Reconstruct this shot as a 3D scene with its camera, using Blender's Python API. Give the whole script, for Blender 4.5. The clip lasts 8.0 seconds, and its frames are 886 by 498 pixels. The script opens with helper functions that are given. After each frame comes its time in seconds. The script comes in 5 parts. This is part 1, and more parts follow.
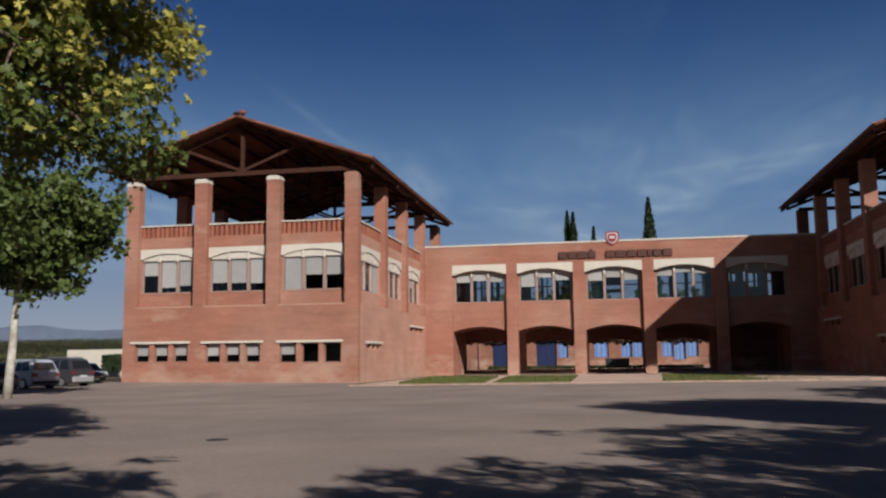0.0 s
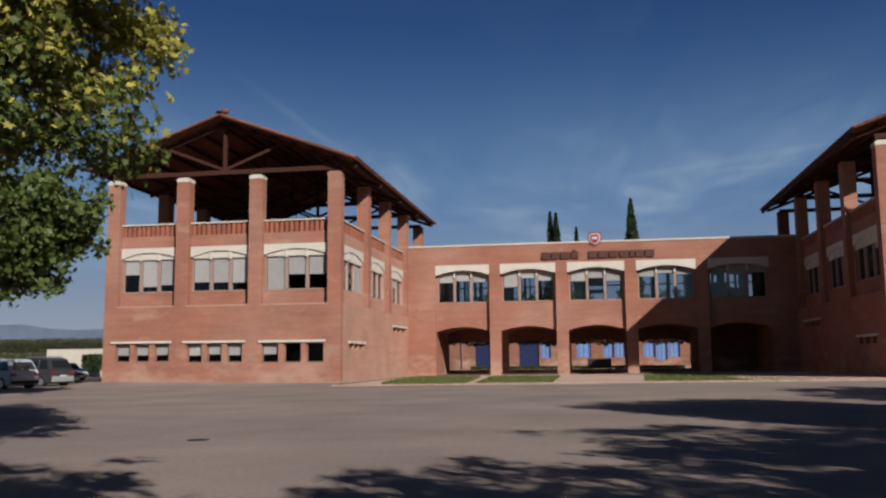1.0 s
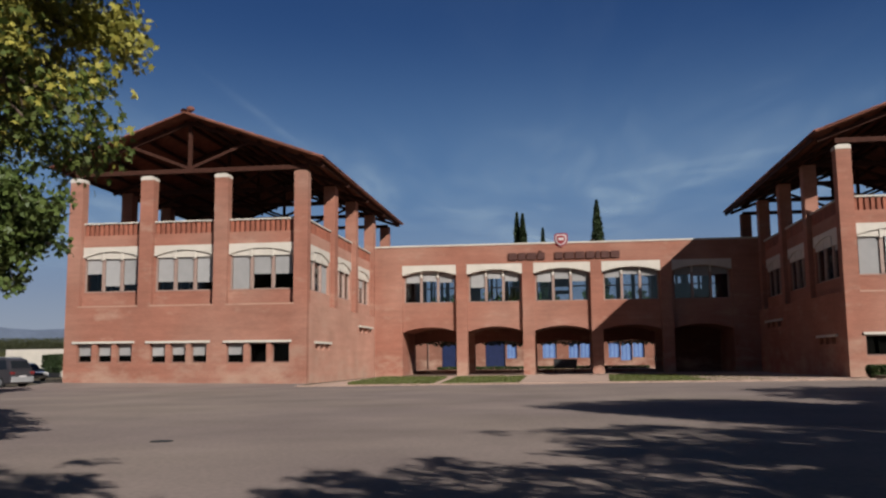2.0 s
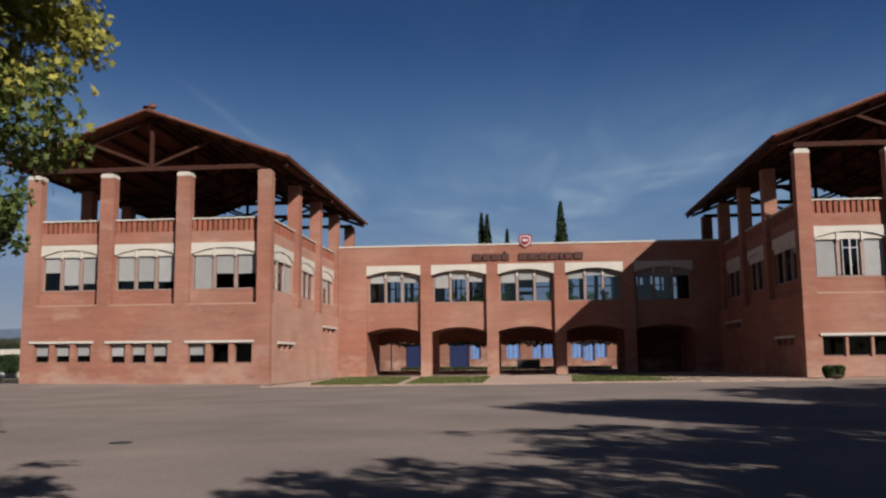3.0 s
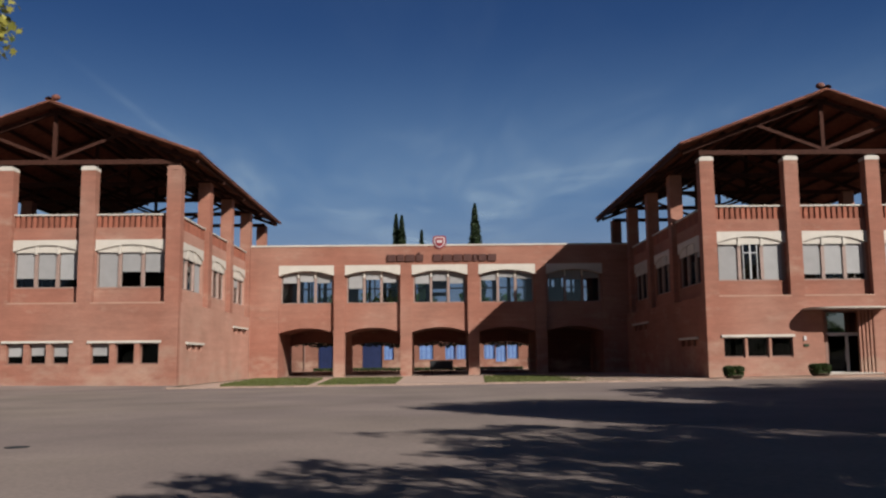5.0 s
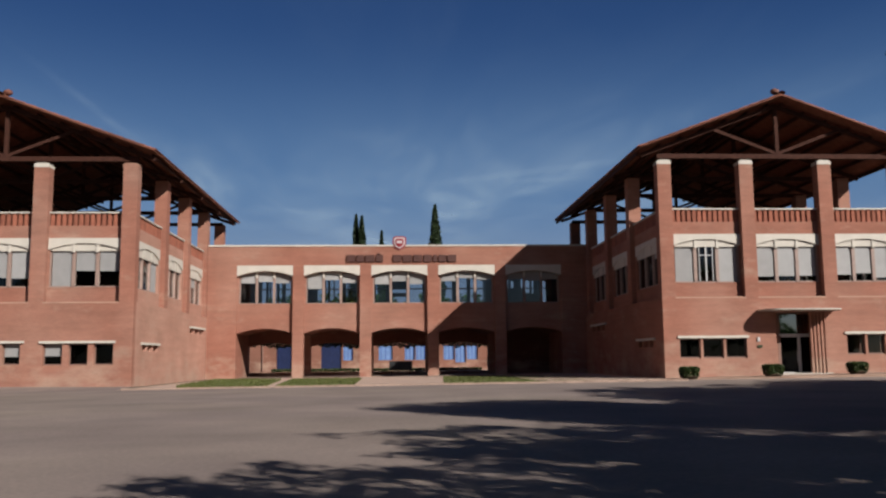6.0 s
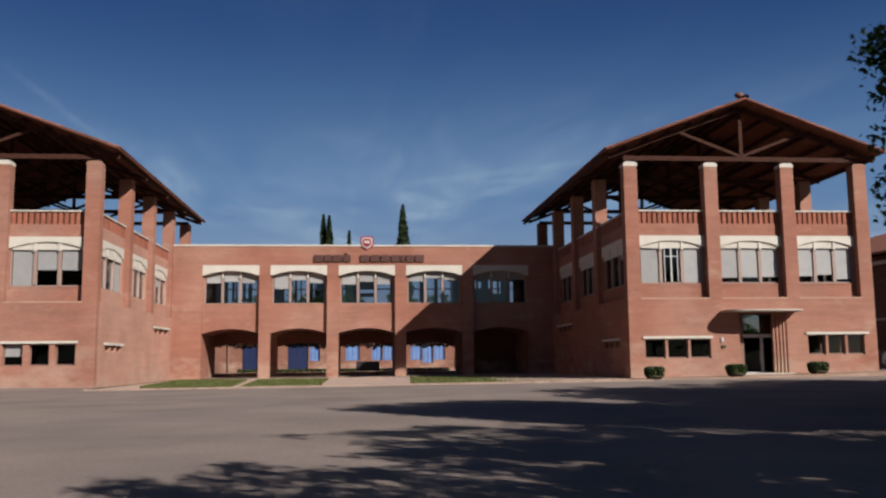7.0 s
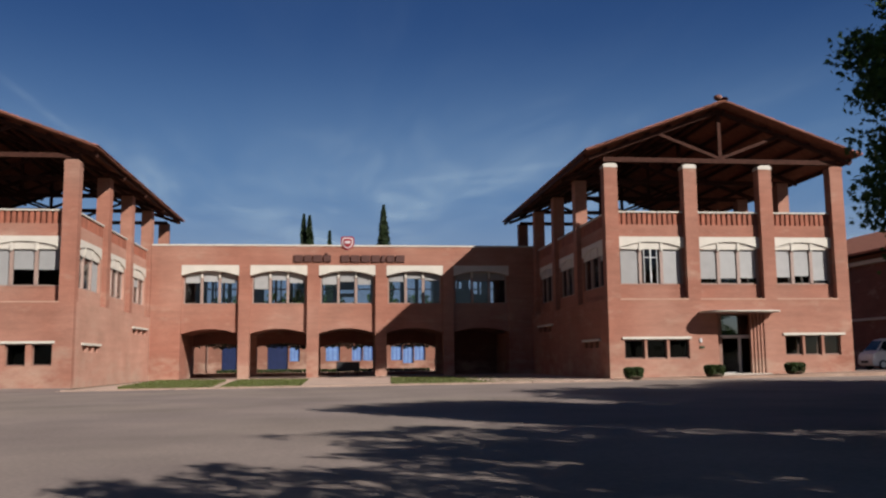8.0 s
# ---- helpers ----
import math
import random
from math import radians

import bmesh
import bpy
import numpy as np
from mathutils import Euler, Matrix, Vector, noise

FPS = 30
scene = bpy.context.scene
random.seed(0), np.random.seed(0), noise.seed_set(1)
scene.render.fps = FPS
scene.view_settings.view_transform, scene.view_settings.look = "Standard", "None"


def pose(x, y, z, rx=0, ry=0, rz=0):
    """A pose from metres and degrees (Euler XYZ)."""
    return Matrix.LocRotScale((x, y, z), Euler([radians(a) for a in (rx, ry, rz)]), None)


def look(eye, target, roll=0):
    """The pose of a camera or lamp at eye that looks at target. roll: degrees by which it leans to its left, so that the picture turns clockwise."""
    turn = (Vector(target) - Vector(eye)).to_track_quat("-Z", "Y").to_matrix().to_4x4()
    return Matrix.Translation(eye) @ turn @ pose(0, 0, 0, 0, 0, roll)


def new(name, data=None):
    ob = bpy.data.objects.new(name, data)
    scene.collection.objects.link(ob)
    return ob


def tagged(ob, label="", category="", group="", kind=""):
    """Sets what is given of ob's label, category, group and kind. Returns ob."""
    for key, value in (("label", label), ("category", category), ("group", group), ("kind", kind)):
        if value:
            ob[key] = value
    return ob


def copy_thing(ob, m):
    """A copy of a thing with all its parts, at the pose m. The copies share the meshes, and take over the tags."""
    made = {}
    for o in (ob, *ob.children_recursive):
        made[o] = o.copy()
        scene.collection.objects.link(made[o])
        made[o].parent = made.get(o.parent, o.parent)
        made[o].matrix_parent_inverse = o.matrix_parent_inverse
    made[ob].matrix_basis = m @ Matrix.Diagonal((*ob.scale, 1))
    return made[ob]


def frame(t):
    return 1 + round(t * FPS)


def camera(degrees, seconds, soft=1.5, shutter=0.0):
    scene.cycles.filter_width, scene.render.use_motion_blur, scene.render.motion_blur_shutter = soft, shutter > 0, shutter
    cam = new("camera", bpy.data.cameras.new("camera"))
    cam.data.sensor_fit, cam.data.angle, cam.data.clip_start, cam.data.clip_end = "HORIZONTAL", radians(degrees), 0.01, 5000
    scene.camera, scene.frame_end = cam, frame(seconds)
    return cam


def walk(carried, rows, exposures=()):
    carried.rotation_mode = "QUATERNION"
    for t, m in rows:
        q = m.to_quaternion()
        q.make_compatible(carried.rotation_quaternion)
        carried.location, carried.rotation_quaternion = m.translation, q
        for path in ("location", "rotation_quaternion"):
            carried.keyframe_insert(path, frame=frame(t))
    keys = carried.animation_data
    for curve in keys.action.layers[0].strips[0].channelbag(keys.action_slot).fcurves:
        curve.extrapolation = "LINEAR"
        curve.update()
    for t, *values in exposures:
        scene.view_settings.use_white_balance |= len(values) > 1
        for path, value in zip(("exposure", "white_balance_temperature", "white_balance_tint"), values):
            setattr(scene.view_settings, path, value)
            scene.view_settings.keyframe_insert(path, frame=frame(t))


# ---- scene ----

# ---------------------------------------------------------------- camera
EYE = 1.25
cam = camera(53.66, 8.0, soft=2.3)
TURNS = [
    (0.0, 10.894, 7.142, 0.649),
    (0.5, 10.580, 7.145, 0.600),
    (1.0, 9.774, 7.140, 0.570),
    (1.5, 8.722, 7.138, 0.571),
    (3.0, 5.260, 7.150, 0.540),
    (3.5, 3.962, 7.150, 0.535),
    (4.0, 2.296, 7.150, 0.541),
    (4.5, 0.922, 7.153, 0.545),
    (6.0, -3.017, 7.174, 0.530),
    (6.5, -4.229, 7.175, 0.545),
    (7.0, -5.141, 7.176, 0.560),
    (7.5, -5.940, 7.185, 0.545),
    (8.0, -6.416, 7.190, 0.543),
]
walk(cam, [(t, pose(0, 0, EYE, 90 + pitch, roll, yaw)) for t, yaw, pitch, roll in TURNS],
     exposures=[(0.0, 0.31), (4.5, 0.30), (6.5, 0.40), (8.0, 0.48)])

# ---------------------------------------------------------------- world, sun
SUN_DIR = Vector((0.78, -1.0, 0.69)).normalized()      # towards the sun
SUN_ELEV = math.asin(SUN_DIR.z)
SUN_AZ = math.atan2(SUN_DIR.x, SUN_DIR.y)               # clockwise from +y
world = bpy.data.worlds.new("world")
scene.world = world
world.use_nodes = True
wn, wl = world.node_tree.nodes, world.node_tree.links
sky = wn.new("ShaderNodeTexSky")
sky.sky_type, sky.sun_disc = "NISHITA", False
sky.sun_elevation, sky.sun_rotation = SUN_ELEV, SUN_AZ
sky.altitude, sky.air_density, sky.dust_density, sky.ozone_density = 300, 1.0, 0.25, 3.2
deep = wn.new("ShaderNodeHueSaturation")                # a clear, deep autumn sky
deep.inputs["Saturation"].default_value = 1.0
wl.new(sky.outputs[0], deep.inputs["Color"])
cool = wn.new("ShaderNodeVectorMath")
cool.operation = "MULTIPLY"
cool.inputs[1].default_value = (0.87, 0.95, 1.15)
wl.new(deep.outputs[0], cool.inputs[0])
wl.new(cool.outputs[0], wn["Background"].inputs[0])
wn["Background"].inputs[1].default_value = 0.025

sun_data = bpy.data.lights.new("sun", "SUN")
sun_data.energy, sun_data.angle, sun_data.color = 5.0, radians(0.53), (1.0, 0.975, 0.935)
sun = new("sun", sun_data)
sun.matrix_world = look(SUN_DIR * 100, (0, 0, 0))


# ---------------------------------------------------------------- materials
def mat(name, base, rough=0.7, metal=0.0, scale=3.0, amount=0.25, fine=60.0, fine_amount=0.12,
        bump=0.0, spec=0.3, courses=None, per_object=0.0, island=0.0, tint=None):
    """A surface with mottling at two scales, fine relief, optional brick courses."""
    m = bpy.data.materials.new(name)
    m.use_nodes = True
    n, l = m.node_tree.nodes, m.node_tree.links
    b = n["Principled BSDF"]
    b.inputs["Roughness"].default_value = rough
    b.inputs["Metallic"].default_value = metal
    b.inputs["Specular IOR Level"].default_value = spec
    geo = n.new("ShaderNodeNewGeometry")
    big, small = n.new("ShaderNodeTexNoise"), n.new("ShaderNodeTexNoise")
    for node, sc, det in ((big, scale, 5), (small, fine, 3)):
        node.inputs["Scale"].default_value = sc
        node.inputs["Detail"].default_value = det
        l.new(geo.outputs["Position"], node.inputs["Vector"])
    col = n.new("ShaderNodeRGB")
    col.outputs[0].default_value = (*base, 1)
    out = col.outputs[0]

    def vary(out, fac, amt, dark=None):
        mr = n.new("ShaderNodeMapRange")
        mr.inputs["From Min"].default_value, mr.inputs["From Max"].default_value = 0.3, 0.7
        mr.inputs["To Min"].default_value, mr.inputs["To Max"].default_value = 1 - amt, 1 + amt
        l.new(fac, mr.inputs["Value"])
        mix = n.new("ShaderNodeVectorMath")
        mix.operation = "SCALE"
        l.new(out, mix.inputs[0])
        l.new(mr.outputs[0], mix.inputs["Scale"])
        return mix.outputs[0]

    if tint:
        t2 = n.new("ShaderNodeTexNoise")
        t2.inputs["Scale"].default_value, t2.inputs["Detail"].default_value = scale * 0.35, 4
        l.new(geo.outputs["Position"], t2.inputs["Vector"])
        mr = n.new("ShaderNodeMapRange")
        mr.inputs["From Min"].default_value, mr.inputs["From Max"].default_value = 0.42, 0.68
        l.new(t2.outputs[0], mr.inputs["Value"])
        mx = n.new("ShaderNodeMix")
        mx.data_type = "RGBA"
        l.new(mr.outputs[0], mx.inputs["Factor"])
        l.new(out, mx.inputs["A"])
        mx.inputs["B"].default_value = (*tint, 1)
        out = mx.outputs["Result"]
    height = small.outputs[0]
    if courses:
        sep = n.new("ShaderNodeSeparateXYZ")
        l.new(geo.outputs["Position"], sep.inputs[0])
        add = n.new("ShaderNodeMath")
        l.new(sep.outputs[0], add.inputs[0])
        l.new(sep.outputs[1], add.inputs[1])
        comb = n.new("ShaderNodeCombineXYZ")
        l.new(add.outputs[0], comb.inputs[0])
        l.new(sep.outputs[2], comb.inputs[1])
        br = n.new("ShaderNodeTexBrick")
        br.inputs["Scale"].default_value = 1.0
        br.inputs["Brick Width"].default_value, br.inputs["Row Height"].default_value = courses
        br.inputs["Mortar Size"].default_value, br.inputs["Mortar Smooth"].default_value = 0.008, 0.3
        br.inputs["Color1"].default_value, br.inputs["Color2"].default_value = (0.95, 0.95, 0.95, 1), (1.06, 1.05, 1.04, 1)
        br.inputs["Mortar"].default_value = (0.93, 0.93, 0.92, 1)
        l.new(comb.outputs[0], br.inputs["Vector"])
        mul = n.new("ShaderNodeVectorMath")
        mul.operation = "MULTIPLY"
        l.new(out, mul.inputs[0])
        l.new(br.outputs["Color"], mul.inputs[1])
        out = mul.outputs[0]
        # long pale and dark streaks that follow the courses
        st = n.new("ShaderNodeTexNoise")
        st.inputs["Scale"].default_value, st.inputs["Detail"].default_value = 1.0, 4
        stretch = n.new("ShaderNodeVectorMath")
        stretch.operation = "MULTIPLY"
        stretch.inputs[1].default_value = (0.35, 3.2, 1)
        l.new(comb.outputs[0], stretch.inputs[0])
        l.new(stretch.outputs[0], st.inputs["Vector"])
        out = vary(out, st.outputs[0], 0.075)
        # pale salt bloom in ragged patches
        bl = n.new("ShaderNodeTexNoise")
        bl.inputs["Scale"].default_value, bl.inputs["Detail"].default_value, bl.inputs["Roughness"].default_value = 0.55, 7, 0.68
        squash = n.new("ShaderNodeVectorMath")
        squash.operation = "MULTIPLY"
        squash.inputs[1].default_value = (0.7, 1.5, 1)
        l.new(comb.outputs[0], squash.inputs[0])
        l.new(squash.outputs[0], bl.inputs["Vector"])
        bm_ = n.new("ShaderNodeMapRange")
        bm_.inputs["From Min"].default_value, bm_.inputs["From Max"].default_value = 0.56, 0.76
        bm_.inputs["To Max"].default_value = 0.62
        damp = n.new("ShaderNodeMapRange")
        damp.inputs["From Min"].default_value, damp.inputs["From Max"].default_value = 0.0, 2.2
        damp.inputs["To Min"].default_value, damp.inputs["To Max"].default_value = 0.16, 0.0
        l.new(sep.outputs[2], damp.inputs["Value"])
        salt = n.new("ShaderNodeMath")
        l.new(bl.outputs[0], salt.inputs[0])
        l.new(damp.outputs[0], salt.inputs[1])
        l.new(salt.outputs[0], bm_.inputs["Value"])
        pale = n.new("ShaderNodeMix")
        pale.data_type = "RGBA"
        l.new(bm_.outputs[0], pale.inputs["Factor"])
        l.new(out, pale.inputs["A"])
        pale.inputs["B"].default_value = (0.36, 0.25, 0.187, 1)
        out = pale.outputs["Result"]
    out = vary(out, big.outputs[0], amount)
    out = vary(out, small.outputs[0], fine_amount)
    if per_object:
        oi = n.new("ShaderNodeObjectInfo")
        out = vary(out, oi.outputs["Random"], per_object)
    if island:
        out = vary(out, geo.outputs["Random Per Island"], island)
    l.new(out, b.inputs["Base Color"])
    if bump:
        bp = n.new("ShaderNodeBump")
        bp.inputs["Strength"].default_value, bp.inputs["Distance"].default_value = bump, 0.02
        l.new(height, bp.inputs["Height"])
        l.new(bp.outputs[0], b.inputs["Normal"])
    return m


def glass(name, tint, clear=0.75, ior=1.75):
    """A window pane: clear and dark-tinted, with a mirror film that grows at grazing angles."""
    m = bpy.data.materials.new(name)
    m.use_nodes = True
    n, l = m.node_tree.nodes, m.node_tree.links
    n.remove(n["Principled BSDF"])
    tr, gl, fr, mx = (n.new(k) for k in ("ShaderNodeBsdfTransparent", "ShaderNodeBsdfGlossy", "ShaderNodeFresnel", "ShaderNodeMixShader"))
    tr.inputs[0].default_value = (*[c * clear for c in tint], 1)
    gl.inputs["Roughness"].default_value = 0.02
    gl.inputs["Color"].default_value = (0.95, 0.95, 0.95, 1)
    fr.inputs["IOR"].default_value = ior
    l.new(fr.outputs[0], mx.inputs[0])
    l.new(tr.outputs[0], mx.inputs[1])
    l.new(gl.outputs[0], mx.inputs[2])
    l.new(mx.outputs[0], n["Material Output"].inputs[0])
    return m


BRICK = mat("salmon_brick", (0.257, 0.111, 0.077), 0.85, scale=0.45, amount=0.11, fine=25, fine_amount=0.07, bump=0.3, spec=0.08,
            courses=(0.29, 0.065), tint=(0.291, 0.154, 0.113))
BRICK_PALE = mat("pale_brick", (0.36, 0.215, 0.155), 0.85, scale=0.8, amount=0.12, fine=25, fine_amount=0.08, courses=(0.29, 0.065))
BRICK_FLANK = mat("paler_flank_brick", (0.345, 0.182, 0.134), 0.85, scale=0.45, amount=0.11, fine=25, fine_amount=0.07, bump=0.3, spec=0.08,
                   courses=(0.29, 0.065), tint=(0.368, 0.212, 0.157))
# court brick toned darker for the partial shade there
BRICK_COURT_SHADE = mat("shade_toned_court_brick", (0.190, 0.088, 0.062), 0.85, spec=0.08, scale=0.6, amount=0.15, fine=25, courses=(0.29, 0.065))
BRICK_RED = mat("red_brick", (0.246, 0.083, 0.05), 0.85, scale=4, amount=0.15, fine=40, bump=0.2, per_object=0.12)
# dark brick for dark pieces, and for parts darkened in place of shade
BRICK_DARK_SHADE = mat("dark_and_shade_brick", (0.136, 0.052, 0.036), 0.85, scale=0.7, amount=0.15, fine=25, courses=(0.29, 0.065))
WHITE = mat("white_paint", (0.455, 0.407, 0.346), 0.7, scale=1.5, amount=0.06, fine=20, fine_amount=0.04)
FRAME = mat("brown_frame", (0.185, 0.105, 0.08), 0.5, scale=6, amount=0.12)
FRAME_PALE = mat("pale_frame", (0.262, 0.178, 0.145), 0.5, scale=6, amount=0.10)
BLIND = mat("blind_fabric", (0.262, 0.250, 0.240), 0.8, scale=2, amount=0.06, fine=80, fine_amount=0.05, per_object=0.10)
WOOD = mat("dark_roof_wood", (0.047, 0.019, 0.013), 0.8, scale=5, amount=0.25, fine=30, bump=0.3, spec=0.1)
BOARD = mat("roof_boards", (0.16, 0.062, 0.040), 0.8, scale=3, amount=0.25, fine=18, bump=0.2, spec=0.1)
TILE = mat("clay_tile", (0.222, 0.08, 0.046), 0.85, scale=2.5, amount=0.25, fine=25, island=0.25, bump=0.3)
STONE = mat("pale_render", (0.37, 0.32, 0.271), 0.85, scale=2, amount=0.12)
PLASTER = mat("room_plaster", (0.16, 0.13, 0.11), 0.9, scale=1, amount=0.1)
PANE = glass("window_pane", (0.64, 0.68, 0.70), 0.9, 1.5)
PANE_CENTRE = glass("arcade_window_pane", (0.78, 0.82, 0.85), 0.95, 1.5)
PANE_FILM = glass("mirror_film_pane", (0.3, 0.32, 0.35), 0.5, 3.4)
PANE_CLEAR = glass("clear_window_pane", (0.95, 0.97, 0.98), 0.97, 1.3)
PANE_DARK = glass("dark_window_pane", (0.44, 0.42, 0.42), 0.55, 1.3)
ASPHALT = mat("worn_asphalt", (0.222, 0.173, 0.152), 0.9, scale=0.30, amount=0.16, fine=13, fine_amount=0.10, bump=0.2, spec=0.05,
              tint=(0.246, 0.194, 0.159))
GRASS = mat("lawn", (0.105, 0.108, 0.030), 0.9, scale=2, amount=0.3, fine=40, fine_amount=0.3, bump=0.6)
SOIL = mat("dry_ground", (0.098, 0.074, 0.043), 0.95, scale=0.05, amount=0.3, fine=2)
KERB = mat("kerb_stone", (0.30, 0.205, 0.158), 0.9, scale=2, amount=0.15, fine=25)
PATH = mat("pale_path", (0.43, 0.300, 0.235), 0.9, scale=0.8, amount=0.12, fine=18, fine_amount=0.08)
PAVING = mat("pink_paving", (0.246, 0.154, 0.111), 0.85, scale=1.5, amount=0.12, fine=25, courses=(0.4, 0.4))
BLUE = mat("blue_paint", (0.031, 0.062, 0.222), 0.5, scale=3, amount=0.15)
# darkened copy of the blue, for doors that stand in shade
BLUE_SHADE = mat("shaded_blue_paint", (0.01, 0.017, 0.056), 0.5, scale=3, amount=0.15)
BLUE_PALE = mat("pale_blue_shutter", (0.123, 0.203, 0.382), 0.6, scale=3, amount=0.12)
LETTER = mat("bronze_letter", (0.085, 0.038, 0.030), 0.45, metal=0.3, scale=5, amount=0.15)
BADGE_RED = mat("badge_red", (0.21, 0.018, 0.025), 0.4, scale=8, amount=0.1)
BADGE_WHITE = mat("badge_white", (0.431, 0.406, 0.394), 0.4, scale=8, amount=0.05)
METAL = mat("grey_metal", (0.45, 0.45, 0.46), 0.35, metal=0.8, scale=8, amount=0.08)
DOOR_GREY = mat("door_grey", (0.55, 0.54, 0.53), 0.4, scale=8, amount=0.06)
BLACK = mat("black_rubber", (0.02, 0.02, 0.021), 0.8, scale=8, amount=0.2)
BARK = mat("plane_bark", (0.21, 0.178, 0.135), 0.9, scale=5, amount=0.35, fine=30, bump=0.5, tint=(0.123, 0.105, 0.074))
BARK_DARK = mat("cypress_bark", (0.10, 0.07, 0.05), 0.9, scale=5, amount=0.3, fine=30, bump=0.5)


def foliage(name, base, alt, translucent=0.35, far=None):
    m = bpy.data.materials.new(name)
    m.use_nodes = True
    n, l = m.node_tree.nodes, m.node_tree.links
    b = n["Principled BSDF"]
    geo = n.new("ShaderNodeNewGeometry")
    mx = n.new("ShaderNodeMix")
    mx.data_type = "RGBA"
    no = n.new("ShaderNodeTexNoise")
    no.inputs["Scale"].default_value = 0.6
    l.new(geo.outputs["Position"], no.inputs["Vector"])
    ad = n.new("ShaderNodeMath")
    ad.operation = "MULTIPLY_ADD"
    ad.inputs[1].default_value, ad.inputs[2].default_value = 0.6, -0.12
    l.new(geo.outputs["Random Per Island"], ad.inputs[0])
    sm = n.new("ShaderNodeMath")
    l.new(ad.outputs[0], sm.inputs[0])
    sc = n.new("ShaderNodeMath")
    sc.operation = "MULTIPLY"
    sc.inputs[1].default_value = 0.75
    l.new(no.outputs[0], sc.inputs[0])
    l.new(sc.outputs[0], sm.inputs[1])
    sm.use_clamp = True
    l.new(sm.outputs[0], mx.inputs["Factor"])
    mx.inputs["A"].default_value, mx.inputs["B"].default_value = (*base, 1), (*alt, 1)
    l.new(mx.outputs["Result"], b.inputs["Base Color"])
    b.inputs["Roughness"].default_value = 0.55
    b.inputs["Specular IOR Level"].default_value = 0.3
    tl, ms = n.new("ShaderNodeBsdfTranslucent"), n.new("ShaderNodeMixShader")
    l.new(mx.outputs["Result"], tl.inputs[0])
    ms.inputs[0].default_value = translucent
    l.new(b.outputs[0], ms.inputs[1])
    l.new(tl.outputs[0], ms.inputs[2])
    l.new(ms.outputs[0], n["Material Output"].inputs[0])
    return m


LEAF_GOLD = foliage("plane_leaf_gold", (0.110, 0.125, 0.024), (0.43, 0.365, 0.075), 0.24)
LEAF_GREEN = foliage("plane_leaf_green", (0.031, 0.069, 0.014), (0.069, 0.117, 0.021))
LEAF_FRESH = foliage("plane_leaf_fresh", (0.032, 0.056, 0.013), (0.098, 0.124, 0.030), 0.25)
BARK_PALE = mat("pale_plane_bark", (0.40, 0.37, 0.32), 0.9, scale=4, amount=0.25, fine=25, bump=0.4, tint=(0.24, 0.21, 0.17))
# greener lower leaves, darkened as well to stand for crown shade
LEAF_SHADE_OLIVE = foliage("plane_leaf_shade_olive", (0.038, 0.066, 0.014), (0.117, 0.138, 0.031))
LEAF_CYPRESS = foliage("cypress_leaf", (0.015, 0.027, 0.01), (0.034, 0.05, 0.017), 0.15)
LEAF_LAWN = foliage("lawn_blade", (0.075, 0.095, 0.022), (0.115, 0.118, 0.034), 0.2)
LEAF_VINE = foliage("vine_leaf", (0.034, 0.038, 0.014), (0.042, 0.044, 0.017), 0.05)
LEAF_VINE_DRY = foliage("dry_vine_leaf", (0.060, 0.060, 0.024), (0.072, 0.070, 0.028), 0.05)
LEAF_HEDGE = foliage("hedge_leaf", (0.021, 0.034, 0.008), (0.048, 0.069, 0.017), 0.2)


# ---------------------------------------------------------------- building helpers
def mesh_ob(name, bm, material, smooth=False):
    bmesh.ops.recalc_face_normals(bm, faces=bm.faces)
    me = bpy.data.meshes.new(name)
    bm.to_mesh(me)
    bm.free()
    for p in me.polygons:
        p.use_smooth = smooth
    me.materials.append(material)
    return new(name, me)


def part(name, bm, material, parent, label="", smooth=False):
    ob = mesh_ob(name, bm, material, smooth)
    if label:
        tagged(ob, label)
    ob.parent = parent
    ob.matrix_parent_inverse = parent.matrix_world.inverted() if parent.type != "EMPTY" else Matrix.Identity(4)
    return ob


def share(name, ob, parent, m):
    """Another part on the same mesh as ob."""
    o = new(name, ob.data)
    o.parent = parent
    o.matrix_basis = m
    return o


def thing(name, label, category, group="", kind="", at=(0, 0, 0)):
    e = new(name)
    e.location = at
    return tagged(e, label, category, group, kind)


def box(bm, x0, x1, y0, y1, z0, z1, bevel=0.0):
    vs = [bm.verts.new(p) for p in ((x0, y0, z0), (x1, y0, z0), (x1, y1, z0), (x0, y1, z0), (x0, y0, z1), (x1, y0, z1), (x1, y1, z1), (x0, y1, z1))]
    fs = [bm.faces.new([vs[i] for i in q]) for q in ((0, 3, 2, 1), (4, 5, 6, 7), (0, 1, 5, 4), (1, 2, 6, 5), (2, 3, 7, 6), (3, 0, 4, 7))]
    if bevel:
        es = {e for f in fs for e in f.edges}
        bmesh.ops.bevel(bm, geom=list(es), offset=bevel, segments=1, affect="EDGES")
    return vs


def prism(bm, pts, axis, a, b):
    """A polygon drawn in the plane across axis, pulled out from a to b along it."""
    def at(p, t):
        return {"x": (t, p[0], p[1]), "y": (p[0], t, p[1]), "z": (p[0], p[1], t)}[axis]
    lo, hi = [bm.verts.new(at(p, a)) for p in pts], [bm.verts.new(at(p, b)) for p in pts]
    bm.faces.new(lo[::-1]), bm.faces.new(hi)
    for i in range(len(pts)):
        j = (i + 1) % len(pts)
        bm.faces.new((lo[i], lo[j], hi[j], hi[i]))


